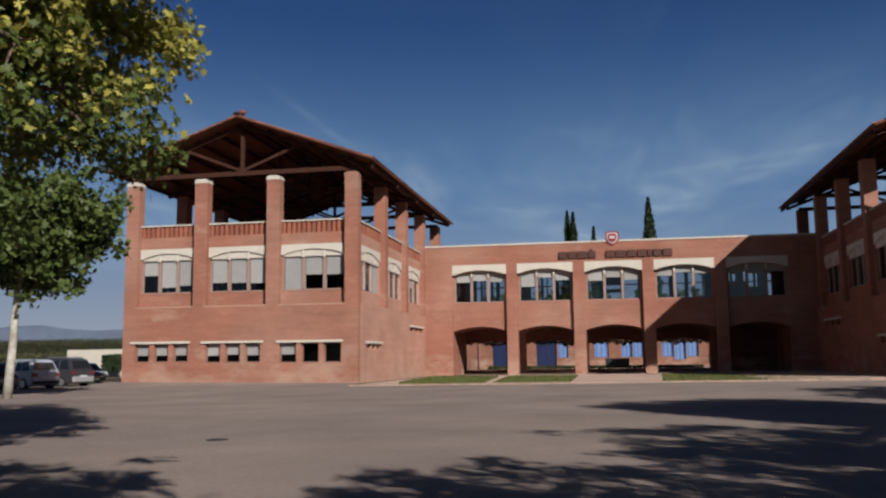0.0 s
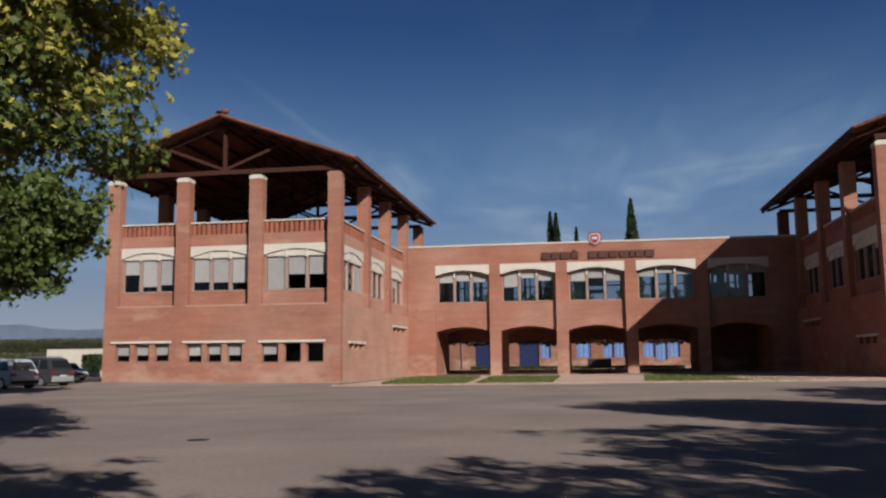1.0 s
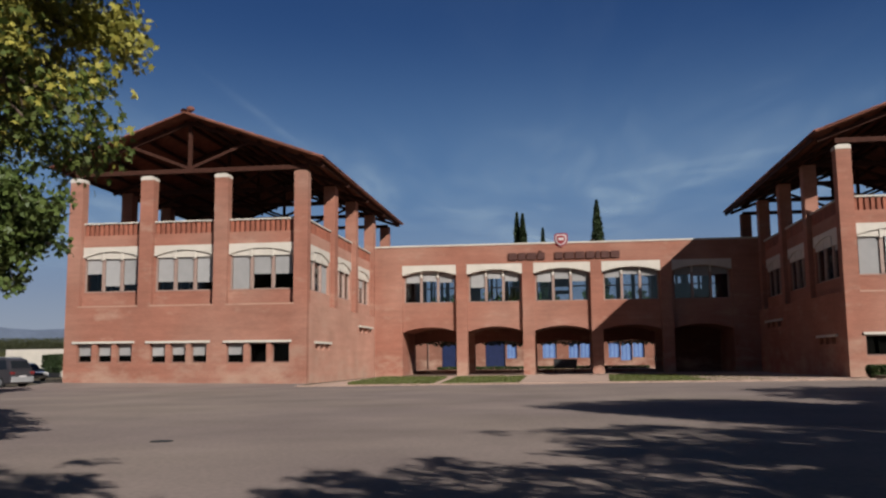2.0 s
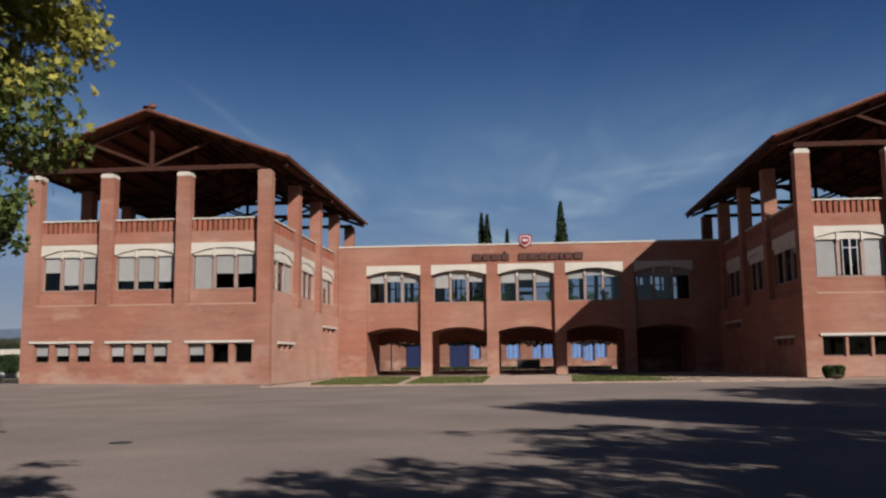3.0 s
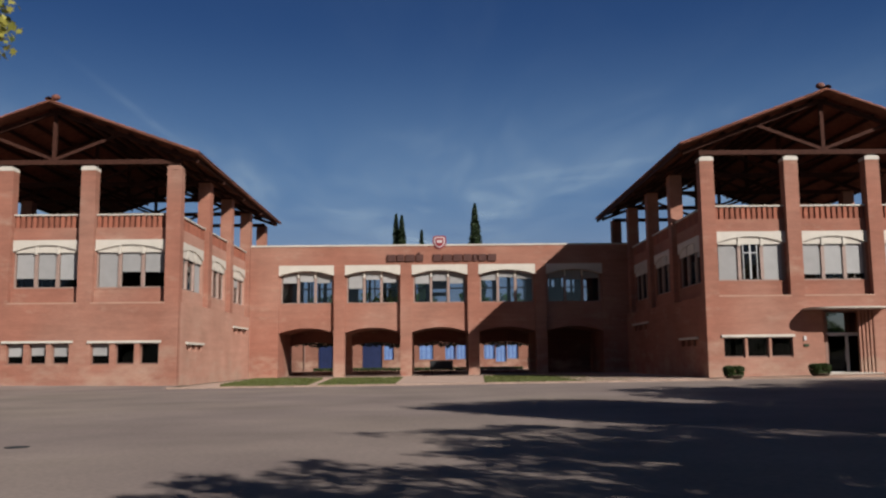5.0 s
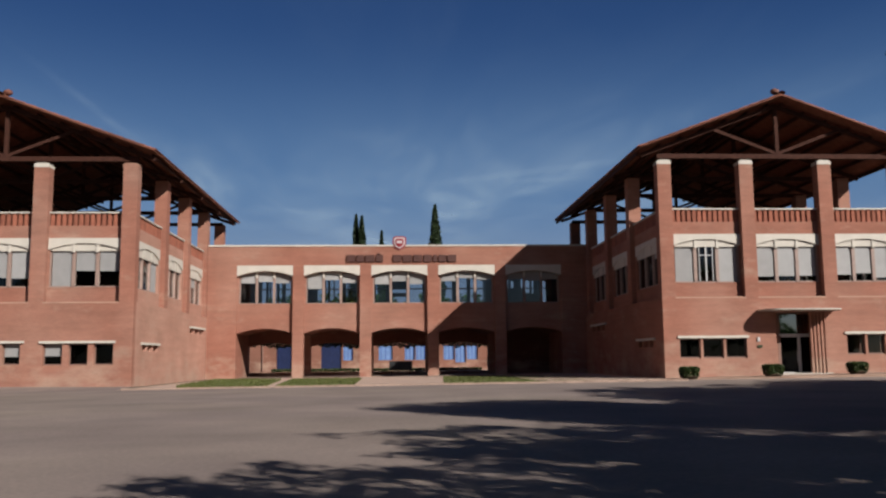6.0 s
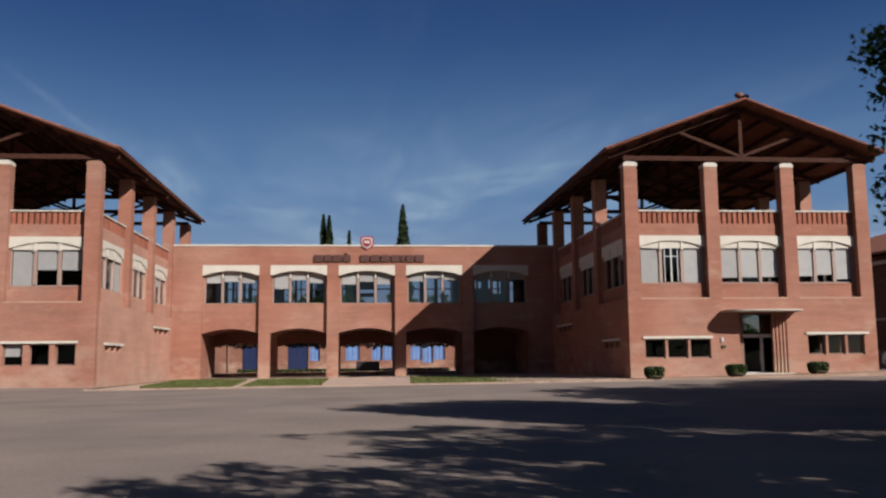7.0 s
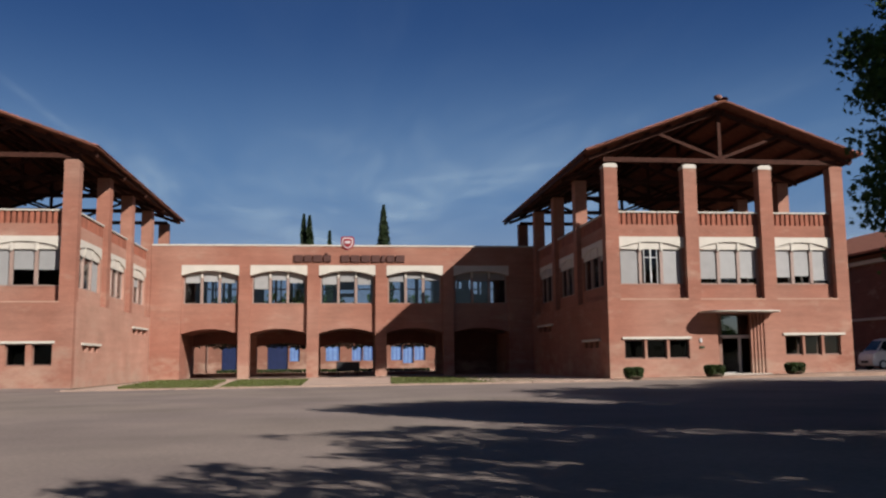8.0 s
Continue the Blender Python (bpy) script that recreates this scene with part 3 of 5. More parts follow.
for put in (cfront, cback):
    for k, (a, b) in enumerate(BAYS):
        # pier to the left of the bay, then the set-back panel of the bay
        left = BAYS[k - 1][1] if k else -14.6
        bm = bmesh.new()
        bar(bm, left, a, 0, 0.6, -0.6, 8.38, put)
        part("pier", bm, BRICK, block)
        wall("bay_wall", block, BRICK, a, b, 4.05 if put is cback else 3.897, 8.37, [(a + 0.12, b - 0.12, 5.5, 8.1)], put, 0.34, 0.6)
        bm = bmesh.new()
        low = put is cback
        arc = arch_pts(a, b, 2.35, 0.33) if low else arch_pts(a, b, 3.28, 0.37)
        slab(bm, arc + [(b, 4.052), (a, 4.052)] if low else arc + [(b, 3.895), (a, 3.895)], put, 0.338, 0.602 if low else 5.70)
        # rear arches take the darkened brick for the passage's shade
        part("arch", bm, BRICK_DARK_SHADE if low else BRICK, block, "" if low else "brick barrel vault over the passage")
        # dark panel added in the last bay in place of its shade
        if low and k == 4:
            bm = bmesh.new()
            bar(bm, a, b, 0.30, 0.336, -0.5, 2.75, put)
            part("infill", bm, BRICK_DARK_SHADE, block)
        bm = bmesh.new()
        slab(bm, [(a + 0.003, 8.38), (a + 0.003, 7.62)] + arch_pts(a + 0.12, b - 0.12, 7.62, 0.34) + [(b - 0.003, 7.62), (b - 0.003, 8.38)], put, -0.012, 0.45)
        part("lintel", bm, WHITE, block, "white segmental arch lintel")
        window(block, put, a + 0.14, b - 0.14, 5.48, 7.60, 0.44, 3, [(0.3, 0.3, 0.3), (0.5, 0.25, 0.3), (0.35, 0.3, 0.35), (0.25, 0.2, 0.2), (0.2, 0.3, 0.2)][k] if put is cfront else (0, 0, 0), 0.34, FRAME_PALE, glazing=PANE_CENTRE if put is cfront else PANE_CLEAR)
        if low:
            bm = bmesh.new()
            bar(bm, a + 0.22, b - 0.22, 0.47, 0.57, 6.98, 7.08, put)
            part("transom", bm, FRAME_PALE, block)
        mullion_heads(block, put, a + 0.14, b - 0.14, 7.60, 0.34, 0.32)
    bm = bmesh.new()
    bar(bm, BAYS[-1][1], 14.6, 0, 0.6, -0.6, 8.38, put)
    part("pier", bm, BRICK, block)
    wall("parapet", block, BRICK, -14.6, 14.6, 8.382, ZP - 0.12, [], put, 0, 0.4)
    bm = bmesh.new()
    bar(bm, -14.6, 14.6, -0.06, 0.5, ZP - 0.12, ZP, put)
    part("coping", bm, WHITE, block, "thin white parapet coping")
for z0, z1, nm in ((3.90, 4.2, "upper_floor"), (8.6, 8.9, "flat_roof")):
    bm = bmesh.new()
    box(bm, -14.5, 14.5, YC + 0.62, YB - 0.62, z0, z1)
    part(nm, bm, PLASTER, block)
# added inner wall blocks the sky view; its holes make bright window patches
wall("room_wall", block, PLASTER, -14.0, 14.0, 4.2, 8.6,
     [(-10.55, -9.95, 5.5, 7.6), (-9.85, -9.4, 5.5, 7.6), (-9.2, -8.85, 5.5, 7.6), (-8.7, -8.1, 5.5, 7.6), (-6.2, -5.75, 5.5, 6.8), (-5.55, -4.95, 5.5, 7.7), (-4.85, -4.3, 5.5, 7.7), (-4.1, -3.85, 5.5, 7.7),
      (-3.75, -2.95, 5.5, 7.7), (-1.9, -0.85, 5.5, 7.7), (-0.45, 0.85, 6.5, 6.8), (-0.45, 0.85, 5.5, 6.2), (1.05, 2.2, 5.5, 7.2), (3.35, 4.6, 5.5, 7.7), (4.85, 5.6, 5.5, 7.7), (5.75, 6.15, 5.5, 7.7), (6.4, 6.9, 5.5, 7.7),
      (7.0, 7.75, 5.5, 7.7), (8.7, 8.95, 6.8, 7.5), (9.15, 9.55, 6.8, 7.4), (9.95, 10.1, 6.8, 7.6), (10.3, 10.95, 6.4, 7.6), (11.5, 12.45, 5.5, 7.6)],
     cfront, 3.2, 3.32)
# dark strips added at the rear arches in place of ground shade
for a, b in BAYS:
    bm = bmesh.new()
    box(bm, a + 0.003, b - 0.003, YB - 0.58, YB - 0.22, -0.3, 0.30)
    part("threshold", bm, BRICK_DARK_SHADE, block, "dark strip at the rear arch in place of shade")
for x in (-14.2, 12.7):
    bm = bmesh.new()
    box(bm, x, x + 1.6 if x > 0 else x + 2.2, YC + 0.61, YB - 0.61, -0.5, 3.9)
    part("end_wall", bm, BRICK, block)

# ---------------------------------------------------------------- ground
GRADE = 0.006


def gz(x):
    return GRADE * max(-40, min(40, x))


def sheet(name, x0, x1, y0, y1, lift, material, label, category, nx=8):
    bm = bmesh.new()
    xs = np.linspace(x0, x1, nx + 1)
    lo = [bm.verts.new((x, y0, gz(x) + lift)) for x in xs]
    hi = [bm.verts.new((x, y1, gz(x) + lift)) for x in xs]
    for i in range(nx):
        bm.faces.new((lo[i], lo[i + 1], hi[i + 1], hi[i]))
    return tagged(mesh_ob(name, bm, material), label, category, kind="structure")


bm = bmesh.new()
xs = [-4000, -400, -40, 0, 40, 400, 4000]
ys = [-4000, -300, 0, 300, 4500]
grid = [[bm.verts.new((x, y, gz(x))) for x in xs] for y in ys]
for j in range(len(ys) - 1):
    for i in range(len(xs) - 1):
        bm.faces.new((grid[j][i], grid[j][i + 1], grid[j + 1][i + 1], grid[j + 1][i]))
tagged(mesh_ob("ground", bm, SOIL), "dry pale ground round the winery", "ground", kind="structure")
sheet("road", -70, 70, -40, 45.4, 0.02, ASPHALT, "worn grey asphalt forecourt", "asphalt", 24)
sheet("road", -70, -14.0, 45.4, 49.5, 0.02, ASPHALT, "worn grey asphalt beside the wing", "asphalt", 12)


def apron(name, x0, x1, y0, y1, z0, z1, material, label, category, ramp=False):
    """A strip along a wall, falling from one end to the other; a ramp runs out into the asphalt."""
    bm = bmesh.new()
    f0, f1 = (gz(x0) + 0.024, gz(x1) + 0.024) if ramp else (z0, z1)
    vs = [bm.verts.new(p) for p in ((x0, y0, -0.5), (x1, y0, -0.5), (x1, y1, -0.5), (x0, y1, -0.5), (x0, y0, f0), (x1, y0, f1), (x1, y1, z1), (x0, y1, z0))]
    for q in ((0, 3, 2, 1), (4, 5, 6, 7), (0, 1, 5, 4), (1, 2, 6, 5), (2, 3, 7, 6), (3, 0, 4, 7)):
        bm.faces.new([vs[k] for k in q])
    return tagged(mesh_ob(name, bm, material), label, category, kind="structure")


apron("pavement", -29.6, -14.0, 44.6, 47.96, 0.10, -0.05, ASPHALT, "sloping asphalt apron along the wing", "pavement", True)
apron("pavement", 14.2, 30.0, 43.8, 47.0, 0.13, 0.40, PAVING, "pale pink paving before the entrance wing", "pavement")
sheet("pavement", -13.2, 14.2, 42.3, 97.0, 0.03, PATH, "pale gritty paving round the lawns", "pavement", 6)
sheet("pavement", 30.5, 70, 45.4, 70, 0.02, ASPHALT, "asphalt lane beside the wing", "asphalt", 6)


def lawn(pts, label):
    bm = bmesh.new()
    prism(bm, pts, "z", -0.2, 0.075)
    ob = tagged(mesh_ob("lawn", bm, GRASS), label, "lawn", kind="structure")
    return ob


LAWNS = (([(-11.0, 44.9), (-6.35, 42.75), (-7.6, 59.0), (-12.2, 60.2)], "clipped green lawn before the arcade"),
         ([(-5.8, 42.7), (-2.1, 42.6), (-2.3, 59.5), (-6.8, 58.6)], "clipped green lawn before the arcade"),
         ([(2.3, 42.7), (13.8, 44.0), (14.0, 62.0), (3.25, 61.7)], "dry green lawn in the wing's shade"))


def blades(name, n, poly, seed, h):
    """Short upright grass tufts on a lawn, to break its edge."""
    rng = np.random.default_rng(seed)
    p = np.array(poly)
    x, y = rng.uniform(p[:, 0].min(), p[:, 0].max(), n), rng.uniform(p[:, 1].min(), p[:, 1].max(), n)
    keep = np.ones(n, bool)
    for (ax, ay), (bx, by) in zip(poly, poly[1:] + poly[:1]):
        keep &= (bx - ax) * (y - ay) - (by - ay) * (x - ax) > -0.1
    x, y = x[keep], y[keep]
    n = len(x)
    a, r = rng.uniform(0, 6.28, n), rng.uniform(0.03, 0.07, n)
    hh = h * rng.uniform(0.5, 1.2, n)
    v = np.stack([np.stack([x - r * np.cos(a), y - r * np.sin(a), np.full(n, 0.06)], 1), np.stack([x + r * np.cos(a), y + r * np.sin(a), np.full(n, 0.06)], 1),
                  np.stack([x + 0.04 * np.sin(a), y + 0.04 * np.cos(a), 0.07 + hh], 1)], 1).reshape(-1, 3)
    me = bpy.data.meshes.new(name)
    me.from_pydata(v.tolist(), [], np.arange(3 * n).reshape(-1, 3).tolist())
    me.materials.append(LEAF_LAWN)
    return tagged(new(name, me), "short grass tufts on the lawn", "grass", kind="stuff")


for k, (poly, label) in enumerate(LAWNS):
    lawn(poly, label)
    blades("grass", 6000, poly, 5 + k, 0.05)

# kerb stones along the edge of the forecourt
bm = bmesh.new()
box(bm, -0.49, 0.49, -0.08, 0.08, -0.2, 0.10, 0.015)
kerb = thing("kerb", "pale pink concrete kerb along the forecourt", "kerb", kind="structure")
first = part("kerb_stone", bm, KERB, kerb)
first.location = (-12.4, 42.3, gz(-12))
for i in range(1, 27):
    share("kerb_stone", first, kerb, pose(-12.4 + i, 42.3, gz(-12.4 + i), 0, 0, 0))

# a round cover let into the asphalt
bm = bmesh.new()
bmesh.ops.create_cone(bm, cap_ends=True, segments=20, radius1=0.18, radius2=0.18, depth=0.03)
cover = mesh_ob("drain_cover", bm, BLACK)
cover.location = (-6.36, 13.55, gz(-6) + 0.012)
tagged(cover, "small dark iron drain cover in the asphalt", "drain cover")

# the floor's colour carries the shade of the passage
sheet("floor", -14.2, 14.2, 66.3, 72.6, 0.05, mat("shade_dark_tiles", (0.08, 0.04, 0.028), 0.85, scale=2, amount=0.15, courses=(0.3, 0.3)), "terracotta tiles in the passage, darkened for its shade", "floor", 4)

# ---------------------------------------------------------------- trees
BLADE = [(0, -0.5, 0), (0.34, -0.28, 0.06), (0.52, 0.10, 0.02), (0.2, 0.2, 0.05), (0, 0.55, -0.08), (-0.2, 0.2, 0.05), (-0.52, 0.10, 0.02), (-0.34, -0.28, 0.06)]
SPRIG = [(0, -0.55, 0), (0.42, 0.02, 0.06), (0, 0.58, -0.05), (-0.42, 0.02, 0.06)]
LOBED = [(0, -0.45, 0), (0.20, -0.24, 0.03), (0.58, -0.22, -0.06), (0.26, 0.04, 0.05), (0.42, 0.36, -0.05), (0.13, 0.22, 0.04), (0, 0.64, -0.08), (-0.13, 0.22, 0.04), (-0.42, 0.36, -0.05), (-0.26, 0.04, 0.05), (-0.58, -0.22, -0.06), (-0.20, -0.24, 0.03)]


def leaf_mesh(name, centres, normals_seed, size, material, outline=BLADE, outward=0.0):
    rng = np.random.default_rng(normals_seed)
    n = len(centres)
    shape = np.array(outline)
    k = len(shape)
    ax = rng.normal(size=(n, 3))
    ax[:, 2] = np.abs(ax[:, 2]) + 0.15
    if outward:
        away = centres * np.array([1.0, 1.0, 0.0])
        ax += outward * away / (np.linalg.norm(away, axis=1)[:, None] + 0.2)
    ax /= np.linalg.norm(ax, axis=1)[:, None]
    t = np.cross(ax, rng.normal(size=(n, 3)))
    t /= np.linalg.norm(t, axis=1)[:, None]
    b = np.cross(ax, t)
    sz = size * rng.uniform(0.6, 1.25, n)
    pts = centres[:, None, :] + sz[:, None, None] * (shape[None, :, 0:1] * t[:, None, :] + shape[None, :, 1:2] * b[:, None, :] + shape[None, :, 2:3] * ax[:, None, :])
    verts = pts.reshape(-1, 3)
    me = bpy.data.meshes.new(name)
    me.vertices.add(len(verts))
    me.vertices.foreach_set("co", verts.ravel())
    me.loops.add(n * k)
    me.loops.foreach_set("vertex_index", np.arange(n * k))
    me.polygons.add(n)
    me.polygons.foreach_set("loop_start", np.arange(n) * k)
    me.polygons.foreach_set("loop_total", np.full(n, k))
    me.update(calc_edges=True)
    me.materials.append(material)
    return me


def limb(bm, pts, r0, r1, sides=8):
    rings = []
    n = len(pts)
    for i, p in enumerate(pts):
        d = (Vector(pts[min(i + 1, n - 1)]) - Vector(pts[max(i - 1, 0)])).normalized()
        s = d.cross(Vector((0.3, 1, 0.1))).normalized()
        q = d.cross(s)
        r = r0 + (r1 - r0) * i / (n - 1)
        rings.append([bm.verts.new(Vector(p) + (s * math.cos(2 * math.pi * j / sides) + q * math.sin(2 * math.pi * j / sides)) * r) for j in range(sides)])
    for i in range(n - 1):
        for j in range(sides):
            bm.faces.new((rings[i][j], rings[i][(j + 1) % sides], rings[i + 1][(j + 1) % sides], rings[i + 1][j]))
    bm.faces.new(rings[-1])
    bm.faces.new(rings[0][::-1])


def plane_tree(label, at, height, crown_r, crown_low, seed, material, leaf=0.2, leaves=22000, trunk_r=0.2, lean=0.0, outline=BLADE, group="plane trees", outward=0.0, full=0.5, tier=(0.25, 0.25, 0.19), bark=None, under=None, limbs=46, spread=0.34):
    """A broad plane tree: forked trunk, limbs and a crown of leaf clusters round the twig ends."""
    rng = np.random.default_rng(seed)
    root = thing("plane_tree", label, "tree", group, at=at)
    bm = bmesh.new()
    fork = crown_low + 0.4
    limb(bm, [(-lean, 0, -0.2), (0.05 - lean * 0.8, 0.03, fork * 0.35), (-0.04 - lean * 0.3, 0.06, fork * 0.7), (0.02, 0, fork), (0.1, 0.05, height * 0.6), (0.05, 0.1, height * 0.85)], trunk_r, 0.04, 9)
    ends = []
    mid = (crown_low + height) / 2
    for i in range(limbs):
        a = rng.uniform(0, 2 * math.pi)
        z0 = fork + (height * 0.75 - fork) * rng.uniform(0, 1)
        u = rng.uniform(-0.95, 0.97)
        if limbs > 46:                       # a full, even crown
            a, u = 2.39996 * i + rng.uniform(-0.25, 0.25), -0.96 + 1.92 * (i + 0.5) / limbs
        rr = crown_r * max(0.0, 1 - u * u) ** full * rng.uniform(0.55 if limbs < 47 else 0.78, 1.0) + 0.3
        e = Vector((math.cos(a) * rr, math.sin(a) * rr, mid + u * (height - crown_low) / 2))
        s = Vector((0.03, 0.03, min(z0, e.z)))
        m1 = s.lerp(e, 0.4) + Vector((0, 0, 0.25))
        m2 = s.lerp(e, 0.75) + Vector((0, 0, 0.25))
        limb(bm, [s, m1, m2, e], 0.07, 0.012, 6)
        for f, sp in ((1.0, spread), (0.72, 0.55), (0.45, 0.6)):
            p = s.lerp(e, f)
            for _ in range(4):
                q = p + Vector(rng.normal(size=3)) * sp
                ends.append(q)
                if rng.uniform() < 0.35:
                    limb(bm, [p, q], 0.02, 0.006, 4)
    part("trunk", bm, bark or BARK, root, smooth=True)
    ends = np.array(ends)
    w = rng.uniform(0.2, 1.0, len(ends))
    pick = rng.choice(len(ends), leaves, p=w / w.sum())
    c = ends[pick] + np.clip(rng.normal(size=(leaves, 3)), -1.8, 1.8) * np.array(tier)
    # lower leaves go to a greener, darker set that paints the crown's shade
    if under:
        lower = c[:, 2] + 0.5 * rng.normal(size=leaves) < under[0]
        boughs = new("shaded_lower_crown", leaf_mesh("shaded_lower_crown", c[lower], seed + 2, leaf, under[1], outline, outward))
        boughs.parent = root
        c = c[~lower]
    crown = new("crown", leaf_mesh("crown", c, seed + 1, leaf, material, outline, outward))
    crown.parent = root
    return root


plane_tree("plane tree with yellowing autumn leaves", (-7.55, 8.45, gz(-9)), 11.2, 2.55, 3.95, 34, LEAF_GOLD, 0.108, 86000, limbs=100, outline=LOBED, outward=0.7, full=0.05, tier=(0.17, 0.17, 0.12), spread=0.22, bark=BARK_DARK, under=(4.5, LEAF_SHADE_OLIVE))
plane_tree("slender plane tree with pale bark and green leaves", (-23.25, 31.15, gz(-23)), 9.0, 3.3, 5.0, 23, LEAF_FRESH, 0.26, 21000, 0.19, 0.3, limbs=60, full=0.42, bark=BARK_PALE)
plane_tree("broad dark green plane tree beside the forecourt", (11.45, 11.65, gz(11)), 8.2, 3.0, 2.55, 41, LEAF_GREEN, 0.125, 125000, limbs=84, outline=LOBED, full=0.34, spread=0.28)
row = plane_tree("leafy plane tree beside the forecourt", (11.4, 2.1, gz(10)), 8.6, 3.05, 3.0, 37, LEAF_GREEN, 0.18, 23500, limbs=56, full=0.42, spread=0.24, tier=(0.21, 0.21, 0.15))
# copies out of view; the last two are added to shade van and barn
for x, y, turn, size in ((7.75, -2.25, 160, 0.90), (0.75, -3.2, 250, 0.95), (16.4, 9.4, 20, 1.0), (20.6, 10.4, 95, 1.0), (18.2, 20.4, 65, 1.0), (24.0, 22.6, 20, 1.0), (28.0, 25.0, 110, 1.05),
                         (36.6, 24.2, 200, 1.0), (16.6, 16.7, 130, 0.9), (22.6, 16.6, 10, 1.0), (45.6, 51.6, 170, 1.0), (46.9, 56.0, 35, 1.0)):
    copy_thing(row, pose(x, y, gz(x), 0, 0, turn) @ Matrix.Scale(size, 4))
# the row across the far side of the forecourt, which the windows mirror
far = plane_tree("far plane tree across the forecourt", (-44, -27, gz(-44)), 10.0, 3.6, 3.2, 61, LEAF_GREEN, 0.5, 3500, outline=SPRIG, group="far plane trees")
for i in range(1, 9):
    copy_thing(far, pose(-44 + 11 * i + (i % 3), -27 - 2 * (i % 2), gz(-44 + 11 * i), 0, 0, 47 * i))
for x, turn in ((55.0, 15), (59.5, 120), (64.0, 240)):
    copy_thing(far, pose(x, -27, gz(x), 0, 0, turn) @ Matrix.Scale(0.56, 4))

# trees behind the court, seen through the windows of the link block
for x, y, turn in ((-21, 119, 30), (-15, 122, 140), (-8.5, 118, 220), (-2, 121, 75), (4.5, 119, 310), (10.5, 122, 10), (17, 119, 190)):
    copy_thing(far, pose(x, y, 0, 0, 0, turn))


def cypress(at, height, radius, seed):
    rng = np.random.default_rng(seed)
    root = thing("cypress", "tall narrow dark cypress behind the link block", "tree", "cypresses", at=at)
    bm = bmesh.new()
    limb(bm, [(0, 0, -0.3), (0, 0, height * 0.5), (0, 0, height * 0.97)], 0.28, 0.03, 8)
    part("trunk", bm, BARK_DARK, root, smooth=True)
    n = 9000
    f = rng.uniform(0.06, 1.0, n)
    prof = radius * np.minimum(1, (f * 6)) ** 0.5 * np.clip(1 - f, 0, 1) ** 0.7 * 1.2
    a = rng.uniform(0, 2 * math.pi, n)
    lump = 1 + 0.18 * np.sin(3 * a + f * 25) + 0.12 * np.sin(7 * a - f * 40)
    r = prof * lump * np.sqrt(rng.uniform(0.45, 1.0, n))
    c = np.stack([r * np.cos(a), r * np.sin(a), f * height], 1)
    crown = new("crown", leaf_mesh("crown", c, seed + 3, 0.42, LEAF_CYPRESS))
    crown.parent = root
    return root


cypress((-5.9, 150, -0.3), 26.2, 1.6, 51)
cypress((-6.95, 151, -0.3), 26.6, 1.45, 52)
cypress((-2.5, 150, -0.3), 23.6, 0.95, 53)
cypress((6.75, 150, -0.3), 28.2, 2.15, 54)

# ---------------------------------------------------------------- entrance of the right-hand wing
RX, RY = 14.42, 46.75
EL, ER, ED = RX + 6.2, RX + 8.98, 0.8
porch = thing("entrance", "recessed glazed entrance with slatted reveal", "entrance")
bm = bmesh.new()
box(bm, EL - 0.3, EL - 0.002, RY + 0.452, RY + ED + 0.2, 0.0, 3.75)
part("side_wall", bm, BRICK, porch)
bm = bmesh.new()
box(bm, ER + 0.002, ER + 0.3, RY + 0.452, RY + ED + 0.2, 0.0, 3.75)
part("side_wall", bm, BRICK, porch)
bm = bmesh.new()
box(bm, EL, ER, RY + 0.02, RY + ED + 0.1, 3.625, 3.80)
part("soffit", bm, WOOD, porch)
bm = bmesh.new()
box(bm, EL - 0.15, ER, RY - 0.55, RY + ED + 0.15, 0.05, 0.34, 0.01)
part("step", bm, STONE, porch, "pale stone entrance step")
bm = bmesh.new()
box(bm, EL, ER - 2.38, RY + ED, RY + ED + 0.15, 0.2, 3.62)
part("cheek_wall", bm, BRICK, porch)
DX0, DX1, DY = ER - 2.36, ER - 0.02, RY + ED
bm = bmesh.new()
for x in (DX0, DX1 - 0.13):
    box(bm, x, x + 0.13, DY, DY + 0.1, 0.2, 3.6)
for z in (0.2, 3.54):
    box(bm, DX0 + 0.06, DX1 - 0.06, DY + 0.003, DY + 0.097, z, z + 0.06)
part("door_frame", bm, FRAME, porch, "dark brown door surround")
bm = bmesh.new()
box(bm, DX0 + 0.06, DX1 - 0.06, DY - 0.02, DY + 0.09, 2.38, 2.46)
part("door_head", bm, DOOR_GREY, porch, "pale metal rail over the doors")
for x0, x1, st in ((DX0 + 0.135, (DX0 + DX1) / 2 - 0.008, 1), ((DX0 + DX1) / 2 + 0.008, DX1 - 0.135, 0)):
    bm = bmesh.new()
    for a, b, c, d in ((x1 - 0.07, x1, 0.27, 2.37) if st else (x0, x0 + 0.07, 0.27, 2.37), (x0 + 0.07, x1 - 0.07, 0.27, 0.37), (x0 + 0.07, x1 - 0.07, 2.29, 2.37)):
        box(bm, a, b, DY + 0.01, DY + 0.06, c, d)
    leaf_ = part("door_leaf", bm, DOOR_GREY, porch, "pale metal door leaf with dark glass")
    bm = bmesh.new()
    box(bm, x0 + (0.0 if st else 0.07), x1 - (0.07 if st else 0.0), DY + 0.03, DY + 0.042, 0.37, 2.29)
    part("pane", bm, PANE_DARK, leaf_).visible_shadow = False
bm = bmesh.new()
box(bm, DX0 + 0.06, DX1 - 0.06, DY + 0.04, DY + 0.052, 2.46, 3.54)
part("pane", bm, PANE_FILM, porch, "reflecting glass over the doors").visible_shadow = False
bm = bmesh.new()
